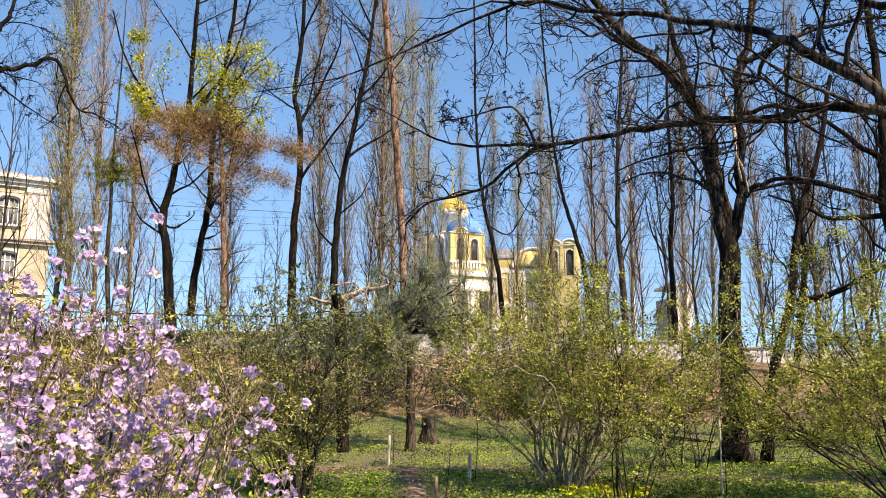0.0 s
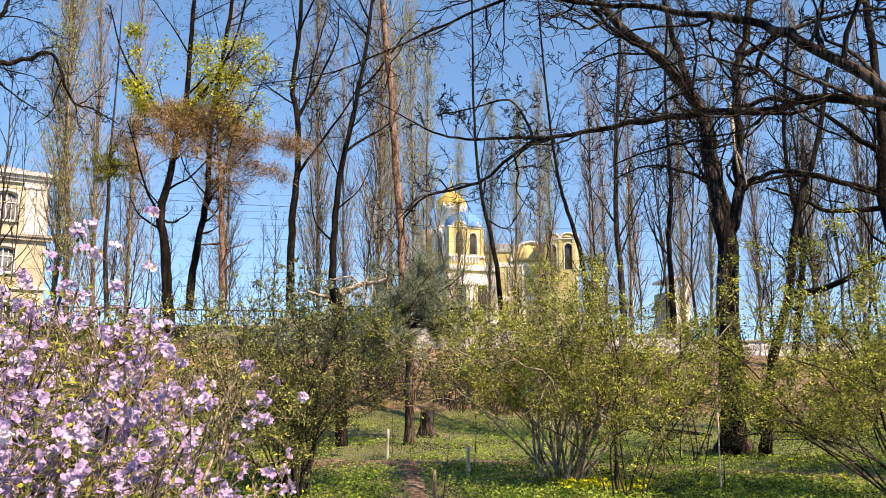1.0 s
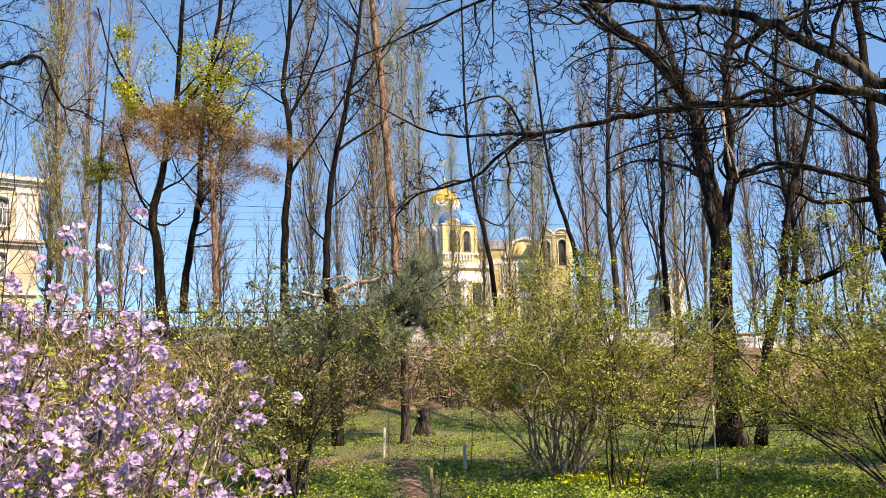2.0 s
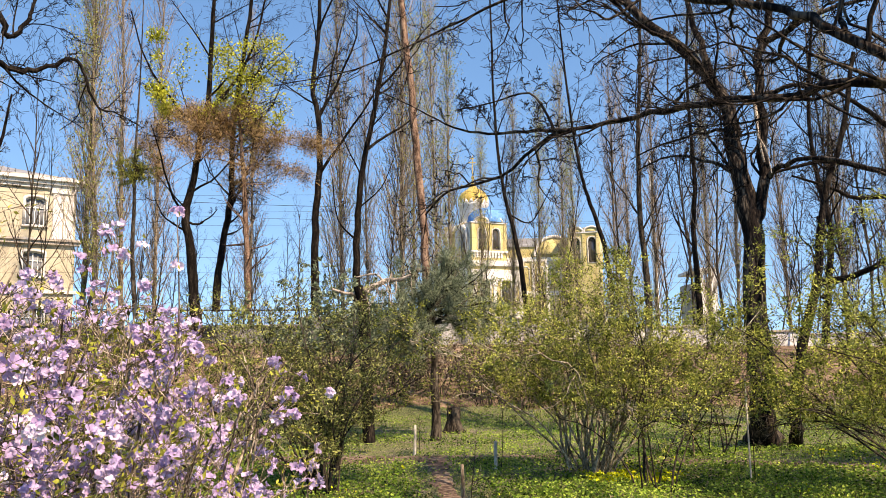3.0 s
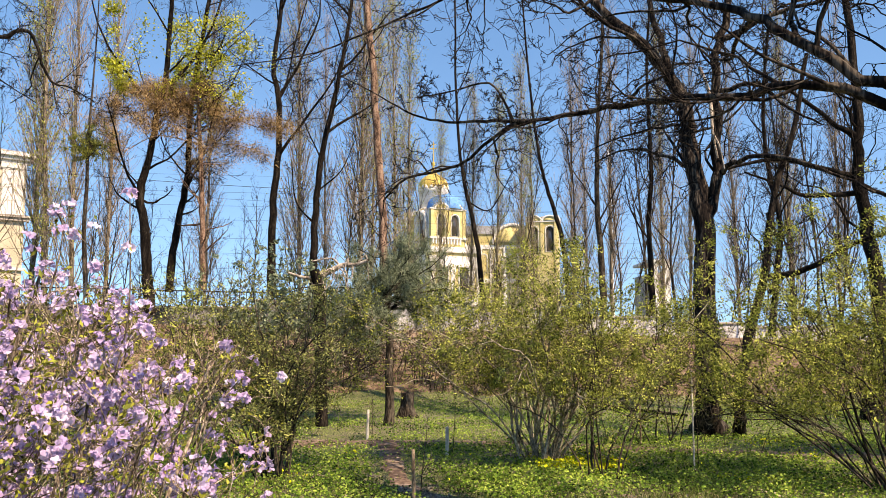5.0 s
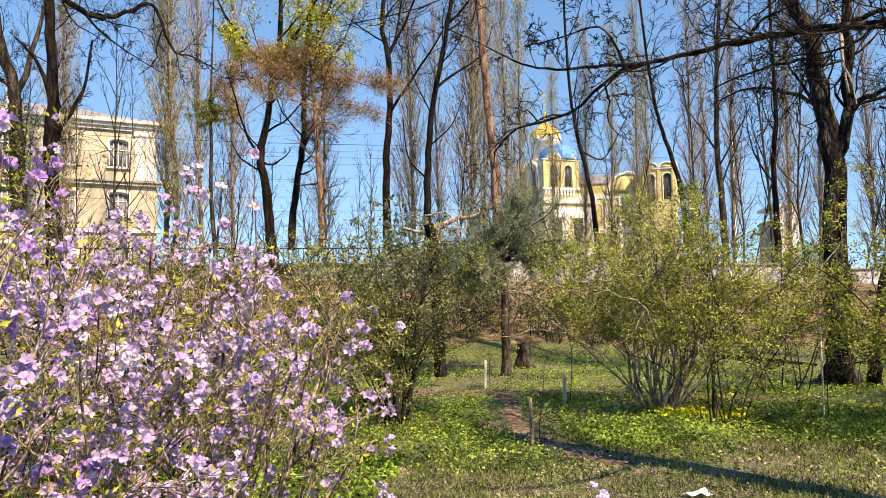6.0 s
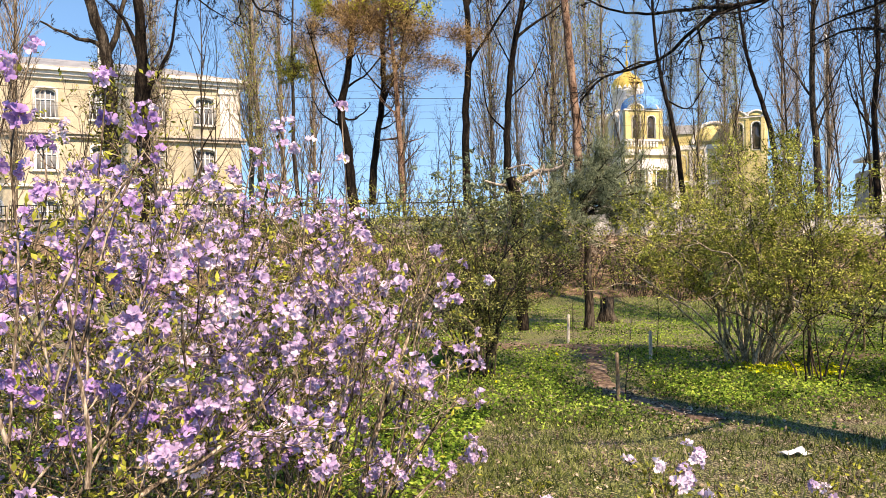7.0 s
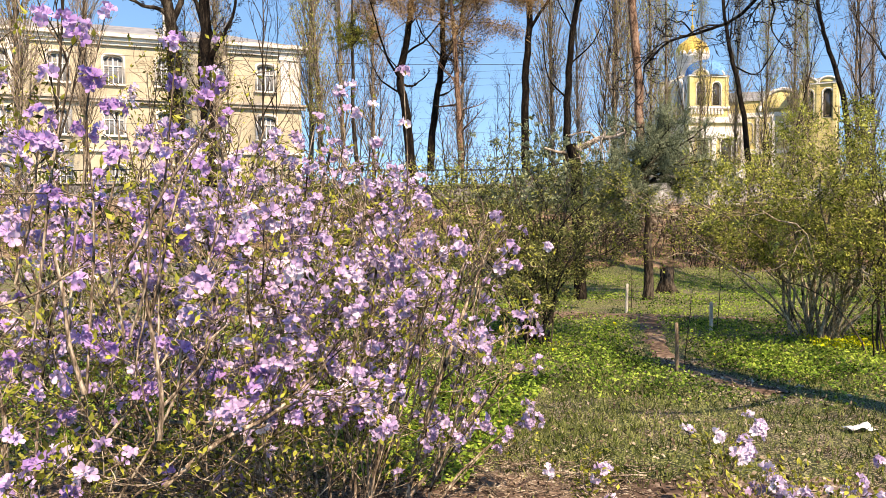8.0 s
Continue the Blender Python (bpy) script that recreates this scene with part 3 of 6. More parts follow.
def build_yellow_house():
    """Long classical range of three storeys; local x runs along the front, the front looks along -y."""
    left, right = Vector((-58.0, 30.5)), Vector((-27.2, 55.2))
    along = (right - left).normalized()
    length, base = (right - left).length, 1.7
    root = thing("yellow_building", (left.x, left.y, base), "long pale yellow plastered building with white window surrounds", "building")
    root.rotation_euler = (0, 0, math.atan2(along.y, along.x))
    floors = [(0.0, 4.6, 1.5, 2.1, 0.45), (4.6, 8.1, 1.3, 1.7, 0.16), (8.1, 12.2, 1.25, 1.95, 0.22)]
    pitch, count = 3.45, 11
    xs = [length - 2.6 - pitch * k for k in range(count)]
    for z0, z1, w, h, rise in floors:
        cz = z0 + 1.0 if z0 else z0 + 1.5
        part("wall", wall_with_openings("wall", 0, length, z0, z1, [(x, cz, w, h, rise) for x in xs], 0.5, PLASTER), root)
        parts = window_meshes(w, h, rise)
        for x in xs:
            win = part("window", parts["frame"], root)
            win.location = (x, 0.12, cz)
            for key in ("pane", "mullion", "transom"):
                part(key, parts[key], win)
            for dx in (-w / 4, w / 4):
                part("glazing_bar", parts["glazing_bar"], win).location = (dx, 0, 0)
            s = part("surround", parts["surround"], root)
            s.location = (x, 0, cz)
            for key in ("sill", "spandrel"):
                part(key, parts[key], root).location = (x, 0, cz)
    part("side_wall", boxes("side_wall", [(length - 0.5, 0.5, 0, length, 14, 12.2), (0, 0.5, 0, 0.5, 14, 12.2)], PLASTER), root)
    part("back_wall", boxes("back_wall", [(0.5, 13.5, 0, length - 0.5, 14, 12.2)], PLASTER), root)
    part("floor_slab", boxes("floor_slab", [(0.5, 0.5, 4.4, length - 0.5, 13.5, 4.6), (0.5, 0.5, 7.9, length - 0.5, 13.5, 8.1)], TRIM_GREY), root)
    part("string_course", boxes("string_course", [(-0.2, -0.42, 8.02, length + 0.42, 0.0, 8.2), (-0.1, -0.28, 7.8, length + 0.28, 0.0, 8.02)], TRIM_GREY, 0.02), root, "projecting grey stone band")
    part("string_course", boxes("string_course", [(-0.1, -0.2, 4.45, length + 0.2, 0.0, 4.65)], TRIM, 0.02), root)
    part("cornice", boxes("cornice", [(-0.4, -0.62, 12.2, length + 0.62, 14.4, 12.42), (-0.3, -0.4, 11.95, length + 0.4, 0.0, 12.2), (-0.2, -0.2, 11.7, length + 0.2, 0.0, 11.95)], TRIM, 0.02), root)
    for x in (length - 0.5, length - 19.0, length - 1.2):
        part("pilaster", boxes("pilaster", [(x - 0.32, -0.12, 8.2, x + 0.32, 0.0, 11.7), (x - 0.42, -0.18, 11.4, x + 0.42, 0.0, 11.7)], TRIM, 0.02), root)
    part("parapet", boxes("parapet", [(0, 0.3, 12.42, length, 0.6, 12.7)], TRIM_GREY, 0.02), root)
    roof = bmesh.new()
    pts = [(-0.3, -0.2, 12.45), (length + 0.3, -0.2, 12.45), (length + 0.3, 14.2, 12.45), (-0.3, 14.2, 12.45), (5, 7, 14.6), (length - 5, 7, 14.6)]
    vs = [roof.verts.new(p) for p in pts]
    for f in ((0, 1, 5, 4), (1, 2, 5), (2, 3, 4, 5), (3, 0, 4), (3, 2, 1, 0)):
        roof.faces.new([vs[k] for k in f])
    me = bpy.data.meshes.new("roof")
    roof.to_mesh(me)
    roof.free()
    me.materials.append(METAL_ROOF)
    part("roof", me, root, "low grey sheet-metal roof")
    for x in (length - 22.5, length - 9.0):
        part("chimney", boxes("chimney", [(x - 0.45, 3.0, 12.6, x + 0.45, 3.8, 15.0), (x - 0.55, 2.9, 15.0, x + 0.55, 3.9, 15.2)], TRIM, 0.02), root, "white plastered chimney")


build_yellow_house()


# ---- the domed church ----
def church_tower(root, cx, cy, half, z0, z1, turn, dome, window_z, window_h, belt):
    """A square tower turned about its axis: four walls with paired arched windows, corner pilasters, corbel table and roof."""
    spin = Matrix.Translation((cx, cy, 0)) @ Matrix.Rotation(turn, 4, "Z")
    parts = window_meshes(1.5, window_h, 0.75, GLASS_DARK)
    for k in range(4):
        m = spin @ Matrix.Rotation(k * math.pi / 2, 4, "Z") @ Matrix.Translation((0, -half, 0))
        if belt and k == 3:
            blind = part("blind_wall", boxes("blind_wall", [(-half, 0, z0, half - 0.7, 0.7, z1)], TRIM), root)
            blind.matrix_basis = m
            big = [(-2.4, 0), (2.4, 0), *[(2.4 * math.cos(math.pi * q / 12), 5.0 + 2.4 * math.sin(math.pi * q / 12)) for q in range(13)]]
            a = part("blind_arch", slab("blind_arch", big, -0.5, 0.0, TRIM, [(x * 0.6, z * 0.85) for x, z in big]), blind, "white stone archivolt")
            a.location = (0, 0, window_z - 2.4)
            part("arch_window", slab("arch_window", [(x * 0.4, z * 0.7) for x, z in big], -0.05, 0.02, GLASS), blind).location = (0, 0, window_z - 1.8)
            continue
        opens = [(x, window_z, 1.5, window_h, 0.75) for x in (-1.45, 1.45)]
        wall = part("tower_wall", wall_with_openings("tower_wall", -half, half - 0.7, z0, z1, opens, 0.7, PLASTER_CH), root)
        wall.matrix_basis = m
        for x in (-1.45, 1.45):
            for key, label in (("pane", ""), ("frame", ""), ("surround", "white moulded window arch")):
                o = part("window_" + key, parts[key], wall, label)
                o.matrix_basis = Matrix.Translation((x, 0.15 if key != "surround" else 0, window_z))
            gable = part("arched_gable", slab("arched_gable", [(1.4 * math.cos(math.pi * q / 10), 0.95 * math.sin(math.pi * q / 10)) for q in range(11)], -0.15, 0.5, PLASTER_CH), wall)
            gable.matrix_basis = Matrix.Translation((x, 0, z1 - 0.05))
            rim = [(1.5 * math.cos(math.pi * q / 10), 1.05 * math.sin(math.pi * q / 10)) for q in range(11)]
            hole = [(1.2 * math.cos(math.pi * q / 10), 0.75 * math.sin(math.pi * q / 10)) for q in range(11)]
            hood = part("hood_mould", slab("hood_mould", rim, -0.3, 0.5, TRIM, hole), wall)
            hood.matrix_basis = Matrix.Translation((x, 0, z1))
        for x in (-half + 0.25, 0, half - 0.25):
            o = part("pilaster", boxes("pilaster", [(x - 0.28, -0.16, window_z - 0.3, x + 0.28, 0, z1)], PLASTER_CH, 0.03), wall)
        if belt:
            cor = [(-half + 0.2 + 0.62 * q, -0.3, window_z - 1.5, -half + 0.2 + 0.62 * q + 0.34, 0, window_z - 0.55) for q in range(int((2 * half - 0.4) / 0.62))]
            part("corbel_table", boxes("corbel_table", cor + [(-half - 0.3, -0.4, window_z - 0.55, half + 0.3, 0, window_z - 0.2)], TRIM, 0.02), wall, "white arcaded corbel table")
            part("ledge", boxes("ledge", [(-half - 0.3, -0.55, window_z - 2.9, half + 0.3, 0, window_z - 2.3)], TRIM, 0.03), wall)
        part("cornice", boxes("cornice", [(-half - 0.2, -0.25, z1 - 0.25, half + 0.2, 0.3, z1)], TRIM, 0.03), wall)
    if dome == "blue":
        prof = [(half * 1.0, 0), (half * 0.99, 0.9)] + [(half * 0.97 * math.cos(a), 1.0 + half * 0.6 * math.sin(a)) for a in np.linspace(0, 1.5, 9)]
        d = part("dome", turned("dome", prof, BLUE_ROOF, 24), root, "blue painted dome")
        d.location = (cx + 1.2, cy, z1 + 0.1)
    else:
        d = part("tower_roof", turned("tower_roof", [(half * 1.35, 0), (half * 1.3, 0.3), (0.05, 1.2)], METAL_ROOF, 4, False), root)
        d.matrix_basis = spin @ Matrix.Translation((0, 0, z1 + 0.05)) @ Matrix.Rotation(math.pi / 4, 4, "Z")


def build_church():
    base = 0.8
    ox, oy = 3.2, 150.0
    root = thing("church", (ox, oy, base), "golden-yellow domed church with white stone mouldings", "church")
    turn = radians(26)
    # front tower with the blue dome
    church_tower(root, -0.25, 0.0, 3.55, 0, 24.5, turn, "blue", 19.4, 4.0, True)
    # lower apse below it
    spin = Matrix.Rotation(turn, 4, "Z")
    low = part("lower_block", boxes("lower_block", [(-4.6, -4.9, 0, 5.6, -3.0, 16.2)], PLASTER_CH, 0.05), root)
    for x in (-4.2, -0.1, 3.9, 5.2):
        part("lower_pilaster", boxes("lower_pilaster", [(x - 0.35, -5.15, 0, x + 0.35, -4.9, 13.6), (x - 0.5, -5.3, 12.6, x + 0.5, -4.9, 13.6)], TRIM, 0.03), root, "white stone pilaster").matrix_basis = spin
    low.matrix_basis = spin
    parts = window_meshes(2.0, 5.0, 1.0, GLASS_DARK)
    for x in (-2.0, 2.2):
        for key in ("pane", "frame", "surround"):
            o = part("lower_window_" + key, parts[key], root)
            o.matrix_basis = spin @ Matrix.Translation((x, -5.0 if key == "surround" else -5.04, 9.0))
    for y0, y1, z0, z1 in ((-5.4, -3.0, 16.2, 17.2), (-5.25, -4.9, 13.6, 15.6), (-5.2, -4.9, 6.6, 8.2)):
        part("white_band", boxes("white_band", [(-4.8, y0, z0, 5.8, y1, z1)], TRIM, 0.05), root, "broad white stone band").matrix_basis = spin
    # great arch on the shaded side
    arch = [(-2.6, 0), (2.6, 0), *[(2.6 * math.cos(math.pi * k / 12), 5.2 + 2.6 * math.sin(math.pi * k / 12)) for k in range(13)]]
    hole = [(x * 0.68, z * 0.86 + (0.2 if k > 1 else 0)) for k, (x, z) in enumerate(arch)]
    a = part("great_arch", slab("great_arch", arch, -0.5, 0.5, TRIM, hole), root, "white stone archivolt")
    a.matrix_basis = Matrix.Translation((-4.4, 3.0, 17.2)) @ Matrix.Rotation(turn - 0.9, 4, "Z")
    part("side_block", boxes("side_block", [(-3.2, 0.1, 0, 3.4, 6.0, 25.0)], PLASTER_CH, 0.05), root).matrix_basis = Matrix.Translation((-4.2, 3.2, 0)) @ Matrix.Rotation(turn - 0.9, 4, "Z")
    # drum with the gilded dome
    part("drum", turned("drum", [(2.75, 20), (2.75, 28.3), (2.95, 28.5), (2.95, 28.9), (2.7, 29.0)], TRIM, 16, False), root).location = (-1.3, 4.5, 0.4)
    for k in range(10):
        o = part("drum_arch", slab("drum_arch", [(0.8 * math.cos(math.pi * q / 8), 0.8 * math.sin(math.pi * q / 8)) for q in range(9)], -0.2, 0.2, TRIM), root)
        o.matrix_basis = Matrix.Translation((-1.3, 4.5, 29.3)) @ Matrix.Rotation(k * math.pi / 5, 4, "Z") @ Matrix.Translation((0, -2.75, 0))
    gold = [(2.95, 28.9), (3.0, 29.5), (2.85, 30.2), (2.4, 31.0), (1.6, 31.6), (0.85, 32.1), (0.4, 32.8), (0.12, 33.6), (0.0, 33.8)]
    dome = part("gilded_dome", turned("gilded_dome", gold, GOLD, 20), root, "gilded dome with a tall cross")
    dome.location = (-1.3, 4.5, 0.4)
    part("finial", turned("finial", [(0.08, 33.5), (0.3, 34.0), (0.3, 34.3), (0.07, 34.6), (0.05, 35.0)], GOLD, 10), dome)
    part("cross", boxes("cross", [(-0.07, -0.07, 34.6, 0.07, 0.07, 38.6), (-0.75, -0.06, 37.1, 0.75, 0.06, 37.26), (-0.4, -0.06, 37.9, 0.4, 0.06, 38.04)], GOLD, 0.01), dome)
    # nave towards the second tower
    part("nave_wall", boxes("nave_wall", [(3.4, 2.0, 0, 22.0, 9.5, 20.4)], PLASTER_CH, 0.05), root)
    part("nave_roof", boxes("nave_roof", [(3.2, 1.7, 20.4, 22.2, 9.8, 20.9), (3.6, 3.0, 20.9, 21.8, 8.5, 22.2)], METAL_ROOF, 0.05), root)
    part("nave_band", boxes("nave_band", [(3.3, 1.8, 17.6, 19.6, 2.05, 18.4), (3.3, 1.75, 11.2, 19.6, 2.05, 12.0)], TRIM, 0.03), root)
    nave_arch = [(3.4 * math.cos(math.pi * k / 14), 3.4 * math.sin(math.pi * k / 14)) for k in range(15)]
    g = part("curved_gable", slab("curved_gable", nave_arch, -0.3, 0.4, PLASTER_CH), root)
    g.location = (13.6, 1.9, 18.6)
    g = part("gable_moulding", slab("gable_moulding", [(x * 1.15, z * 1.15) for x, z in nave_arch], -0.5, 0.4, TRIM, nave_arch), root, "white curved gable moulding")
    g.location = (13.6, 1.9, 18.6)
    for x in (3.8, 6.7, 9.6, 12.2, 14.8, 17.4):
        part("nave_pilaster", boxes("nave_pilaster", [(x - 0.3, 1.72, 0, x + 0.3, 2.0, 17.6)], TRIM, 0.03), root, "white stone pilaster")
    small = window_meshes(1.2, 3.4, 0.6, GLASS_DARK)
    for x in (5.2, 8.2, 11.0, 13.4, 16.2):
        for key in ("pane", "frame", "surround"):
            o = part("nave_window_" + key, small[key], root)
            o.location = (x, 1.98 if key == "surround" else 1.92, 13.2)
    church_tower(root, 19.3, 0.2, 2.75, 0, 22.4, radians(-14), "", 16.6, 4.8, False)


build_church()


# ---- other distant structures ----
def build_mast():
    root = thing("mast", (24.7, 105.4, 2.0), "tall slender white mast beyond the trees", "mast")
    part("shaft", turned("shaft", [(0.34, 0), (0.3, 12), (0.24, 18), (0.16, 24.5), (0.05, 25.4), (0.0, 25.5)], MAST_PAINT, 10), root)
    part("collar", turned("collar", [(0.32, 11.9), (0.38, 12.0), (0.38, 12.2), (0.3, 12.3)], MAST_PAINT, 10), root)


def build_pavilion():
    root = thing("distant_building", (23.0, 78.0, 1.6), "pale rendered block partly hidden by trees", "building")
    part("wall", boxes("wall", [(-0.9, 0, 0, 1.0, 6, 6.3)], TRIM_GREY, 0.05), root)
    part("corner_pier", boxes("corner_pier", [(-0.9, -0.3, 0, -0.25, 0, 7.4), (0.35, -0.3, 0, 1.0, 0, 7.4)], TRIM, 0.03), root)
    part("cornice", boxes("cornice", [(-1.0, -0.4, 7.3, 1.1, 6.2, 7.6)], TRIM, 0.03), root)


build_mast()
build_pavilion()


# ---- trees ----
def tree(name, base, guides, species, label, seed, wood_mat, twig_mat, counts, extra=None, first=0.15, scale=1.0, knobs=0.0, flare=1.0, group=""):
    """A tree from guide lines: (points, thick radius, thin radius, side branches). The first guide is the trunk."""
    rnd = random.Random(seed)
    root = thing(name, base, label, "tree", group)
    fine = Wood()
    for k, (pts, r0, r1, c) in enumerate(guides):
        line = smooth_line(pts, 4)
        n = len(line)
        radii = [r0 + (r1 - r0) * (i / (n - 1)) ** 0.8 for i in range(n)]
        if k == 0 and flare > 1:
            for i in range(min(4, n)):
                radii[i] *= 1 + (flare - 1) * (1 - i / 4) ** 2
        gnarl = 0.7 if knobs and k else 0.25
        wig = [p + Vector([rnd.uniform(-gnarl, gnarl) * r for _ in range(3)]) if 0 < i < n - 1 else p for i, (p, r) in enumerate(zip(line, radii))]
        limb, side = Wood(), Wood()
        limb.line(wig, radii)
        length = sum((b - a).length for a, b in zip(line, line[1:]))
        if c:
            sprout(side, fine, rnd, wig, radii, length * scale, 0, species, count=c, first=first if k == 0 else 0.08)
        ob = part("limb" if k else "trunk", limb.mesh("limb" if k else "trunk", wood_mat, base, knobs), root)
        if side.lines or side.segs:
            part("branchwork", side.mesh("branchwork", wood_mat, base, knobs), ob)
    if fine.lines or fine.segs:
        part("twigwork", fine.mesh("twigs", twig_mat, base), root)
    return root, fine


GNARL = dict(OAK, n=[1, 8, 5, 4, 2], ratio=[1, .25, .62, .6, .6], angle=[0, 52, 48, 46, 44], wander=[.1, .23, .28, .28, .22], slim=[1, .013, .009, .0065, .005])


# the old oak beside the viewer, whose limbs hang across the view
tree("oak_tree", (3.5, 4.9, 0), [
    ([(3.5, 4.9, -0.05), (3.52, 4.92, 1.2), (3.48, 4.95, 2.4), (3.44, 5.0, 3.1), (3.6, 4.9, 4.4), (3.75, 4.7, 6.2)], 0.25, 0.13, 5),
    ([(3.44, 5.0, 3.05), (3.00, 5.21, 3.36), (2.66, 5.71, 3.89), (2.45, 6.13, 4.23), (2.05, 6.69, 4.57), (1.49, 7.35, 4.93), (0.90, 7.85, 5.26), (0.46, 8.19, 5.26), (-0.34, 8.59, 5.07), (-1.19, 8.92, 4.84), (-2.21, 9.14, 4.74)], 0.05, 0.005, 24),
    ([(3.46, 5.0, 2.85), (2.93, 5.25, 3.30), (2.49, 5.79, 3.42), (2.10, 6.26, 3.51), (1.74, 6.78, 3.61), (1.34, 7.28, 3.65), (0.87, 7.75, 3.66), (0.39, 8.19, 3.38), (-0.15, 8.50, 3.30), (-0.41, 8.69, 3.08)], 0.044, 0.01, 18),
    ([(1.04, 7.58, 3.67), (0.66, 7.97, 3.79), (0.27, 8.20, 3.84), (-0.08, 8.40, 3.97), (-0.43, 8.59, 4.22), (-0.91, 8.75, 4.51)], 0.022, 0.006, 10),
    ([(0.91, 7.73, 3.68), (0.86, 7.79, 3.88), (0.69, 7.87, 4.15), (0.33, 8.09, 4.13), (-0.05, 8.30, 4.13)], 0.019, 0.006, 9),
    ([(1.44, 7.36, 4.89), (1.74, 7.50, 4.68), (2.22, 7.69, 4.50), (2.55, 7.90, 4.16)], 0.022, 0.012, 5),
    ([(2.29, 6.40, 4.41), (2.28, 6.83, 4.49), (1.97, 7.34, 4.69), (1.69, 7.82, 4.75), (1.36, 8.29, 4.60)], 0.018, 0.005, 8),
    ([(1.83, 6.76, 3.65), (1.92, 6.63, 3.75), (2.13, 6.46, 3.79)], 0.02, 0.006, 4),
    ([(2.74, 5.56, 3.74), (2.86, 5.84, 4.16), (3.19, 6.00, 4.70)], 0.025, 0.012, 6),
    ([(3.6, 4.9, 4.0), (3.23, 5.64, 4.20), (3.21, 6.22, 4.71), (3.04, 6.86, 5.25)], 0.045, 0.015, 9),
    # unseen limb overhead, added for its thin shadow on the grass
    ([(3.6, 4.9, 4.2), (3.9, 3.9, 4.7), (3.2, 3.0, 5.0), (2.2, 2.95, 5.1), (1.2, 3.1, 5.3)], 0.04, 0.012, 6),
], GNARL, "old dark-barked oak with bare spreading limbs", 11, BARK_OAK, BARK_DARK, None, first=0.55, scale=0.8, knobs=0.12, flare=1.4)

# the large oak on the lawn edge
tree("oak_tree", (4.95, 14.0, 0), [
    ([(4.95, 14.0, -0.05), (4.68, 13.20, 0.37), (4.74, 13.28, 1.62), (4.77, 13.38, 2.92), (4.73, 13.39, 3.87), (4.63, 13.53, 4.88), (4.60, 13.65, 5.61), (4.36, 13.94, 6.38), (4.02, 14.45, 7.15), (3.48, 15.00, 7.94), (2.83, 15.54, 9.25)], 0.235, 0.07, 16),
    ([(4.78, 13.37, 3.58), (5.04, 13.38, 4.45), (5.07, 13.48, 5.46), (5.16, 13.55, 6.50), (5.36, 13.58, 7.34), (5.61, 13.69, 8.88), (5.93, 13.78, 11.38)], 0.1, 0.05, 16),
    ([(4.51, 13.68, 5.93), (4.31, 14.05, 7.00), (4.24, 14.39, 7.90), (3.98, 14.67, 9.17)], 0.075, 0.035, 10),
    ([(5.02, 13.39, 4.36), (5.24, 12.98, 4.51), (5.70, 12.35, 4.43), (6.13, 11.69, 4.05), (6.52, 11.25, 3.67)], 0.055, 0.015, 9),
    ([(4.72, 13.50, 4.43), (4.34, 13.94, 4.78), (3.80, 14.51, 5.06), (3.26, 14.95, 4.90)], 0.045, 0.012, 7),
    ([(4.61, 13.54, 5.28), (4.23, 14.18, 5.37), (3.56, 14.78, 5.29), (3.19, 15.07, 5.14)], 0.035, 0.01, 6),
    ([(5.16, 13.44, 5.85), (5.62, 13.04, 5.82), (5.98, 12.66, 5.32), (6.31, 12.27, 4.94)], 0.05, 0.015, 7),
    ([(5.26, 13.51, 6.79), (6.00, 13.31, 7.12), (6.72, 12.96, 7.28), (7.44, 12.56, 7.20)], 0.06, 0.02, 9),
], GNARL, "tall forked oak with thick grey-brown bark and bare crown", 12, BARK_OAK, BARK_DARK, None, first=0.42, scale=1.0, knobs=0.15, flare=1.55)

# pale broken branch hanging in the large oak
snag = Wood()
snag.line(smooth_line([(4.72, 13.18, 6.17), (4.83, 13.14, 5.81), (4.87, 13.13, 5.46), (4.88, 13.12, 5.02), (4.94, 13.10, 4.58)], 4), [0.03] * 5 + [0.036] * 5 + [0.028] * 4 + [0.02] * 3)
snag.line(smooth_line([(4.88, 13.12, 5.02), (4.94, 12.99, 4.75), (5.00, 12.97, 4.37)], 3), [0.018] * 4 + [0.01] * 3)
tagged(new("hanging_branch", snag.mesh("hanging_branch", DEADWOOD)), "bleached broken branch caught in the oak", "branch")

# lesser trees at the lawn's edge
edge_oak, _ = tree("young_tree", (5.25, 13.4, 0), [
    ([(5.25, 13.4, -0.05), (4.95, 12.57, 0.72), (5.20, 12.58, 1.86), (5.46, 12.68, 2.58), (5.65, 12.82, 3.42), (5.89, 12.93, 4.29), (6.19, 13.01, 4.98), (6.61, 13.25, 6.45)], 0.095, 0.035, 12),
    ([(5.43, 12.70, 2.54), (5.94, 12.24, 2.65), (6.35, 11.81, 2.94), (6.72, 11.38, 3.10), (7.10, 10.91, 3.16)], 0.06, 0.02, 8),
    ([(5.53, 12.66, 2.31), (5.65, 12.71, 2.49), (5.84, 12.96, 3.16), (5.77, 13.20, 3.67)], 0.05, 0.02, 5),
], GNARL, "dark slender leaning oak with bare twigs", 13, BARK_DARK, BARK_DARK, None, first=0.4, scale=0.8, flare=1.3)
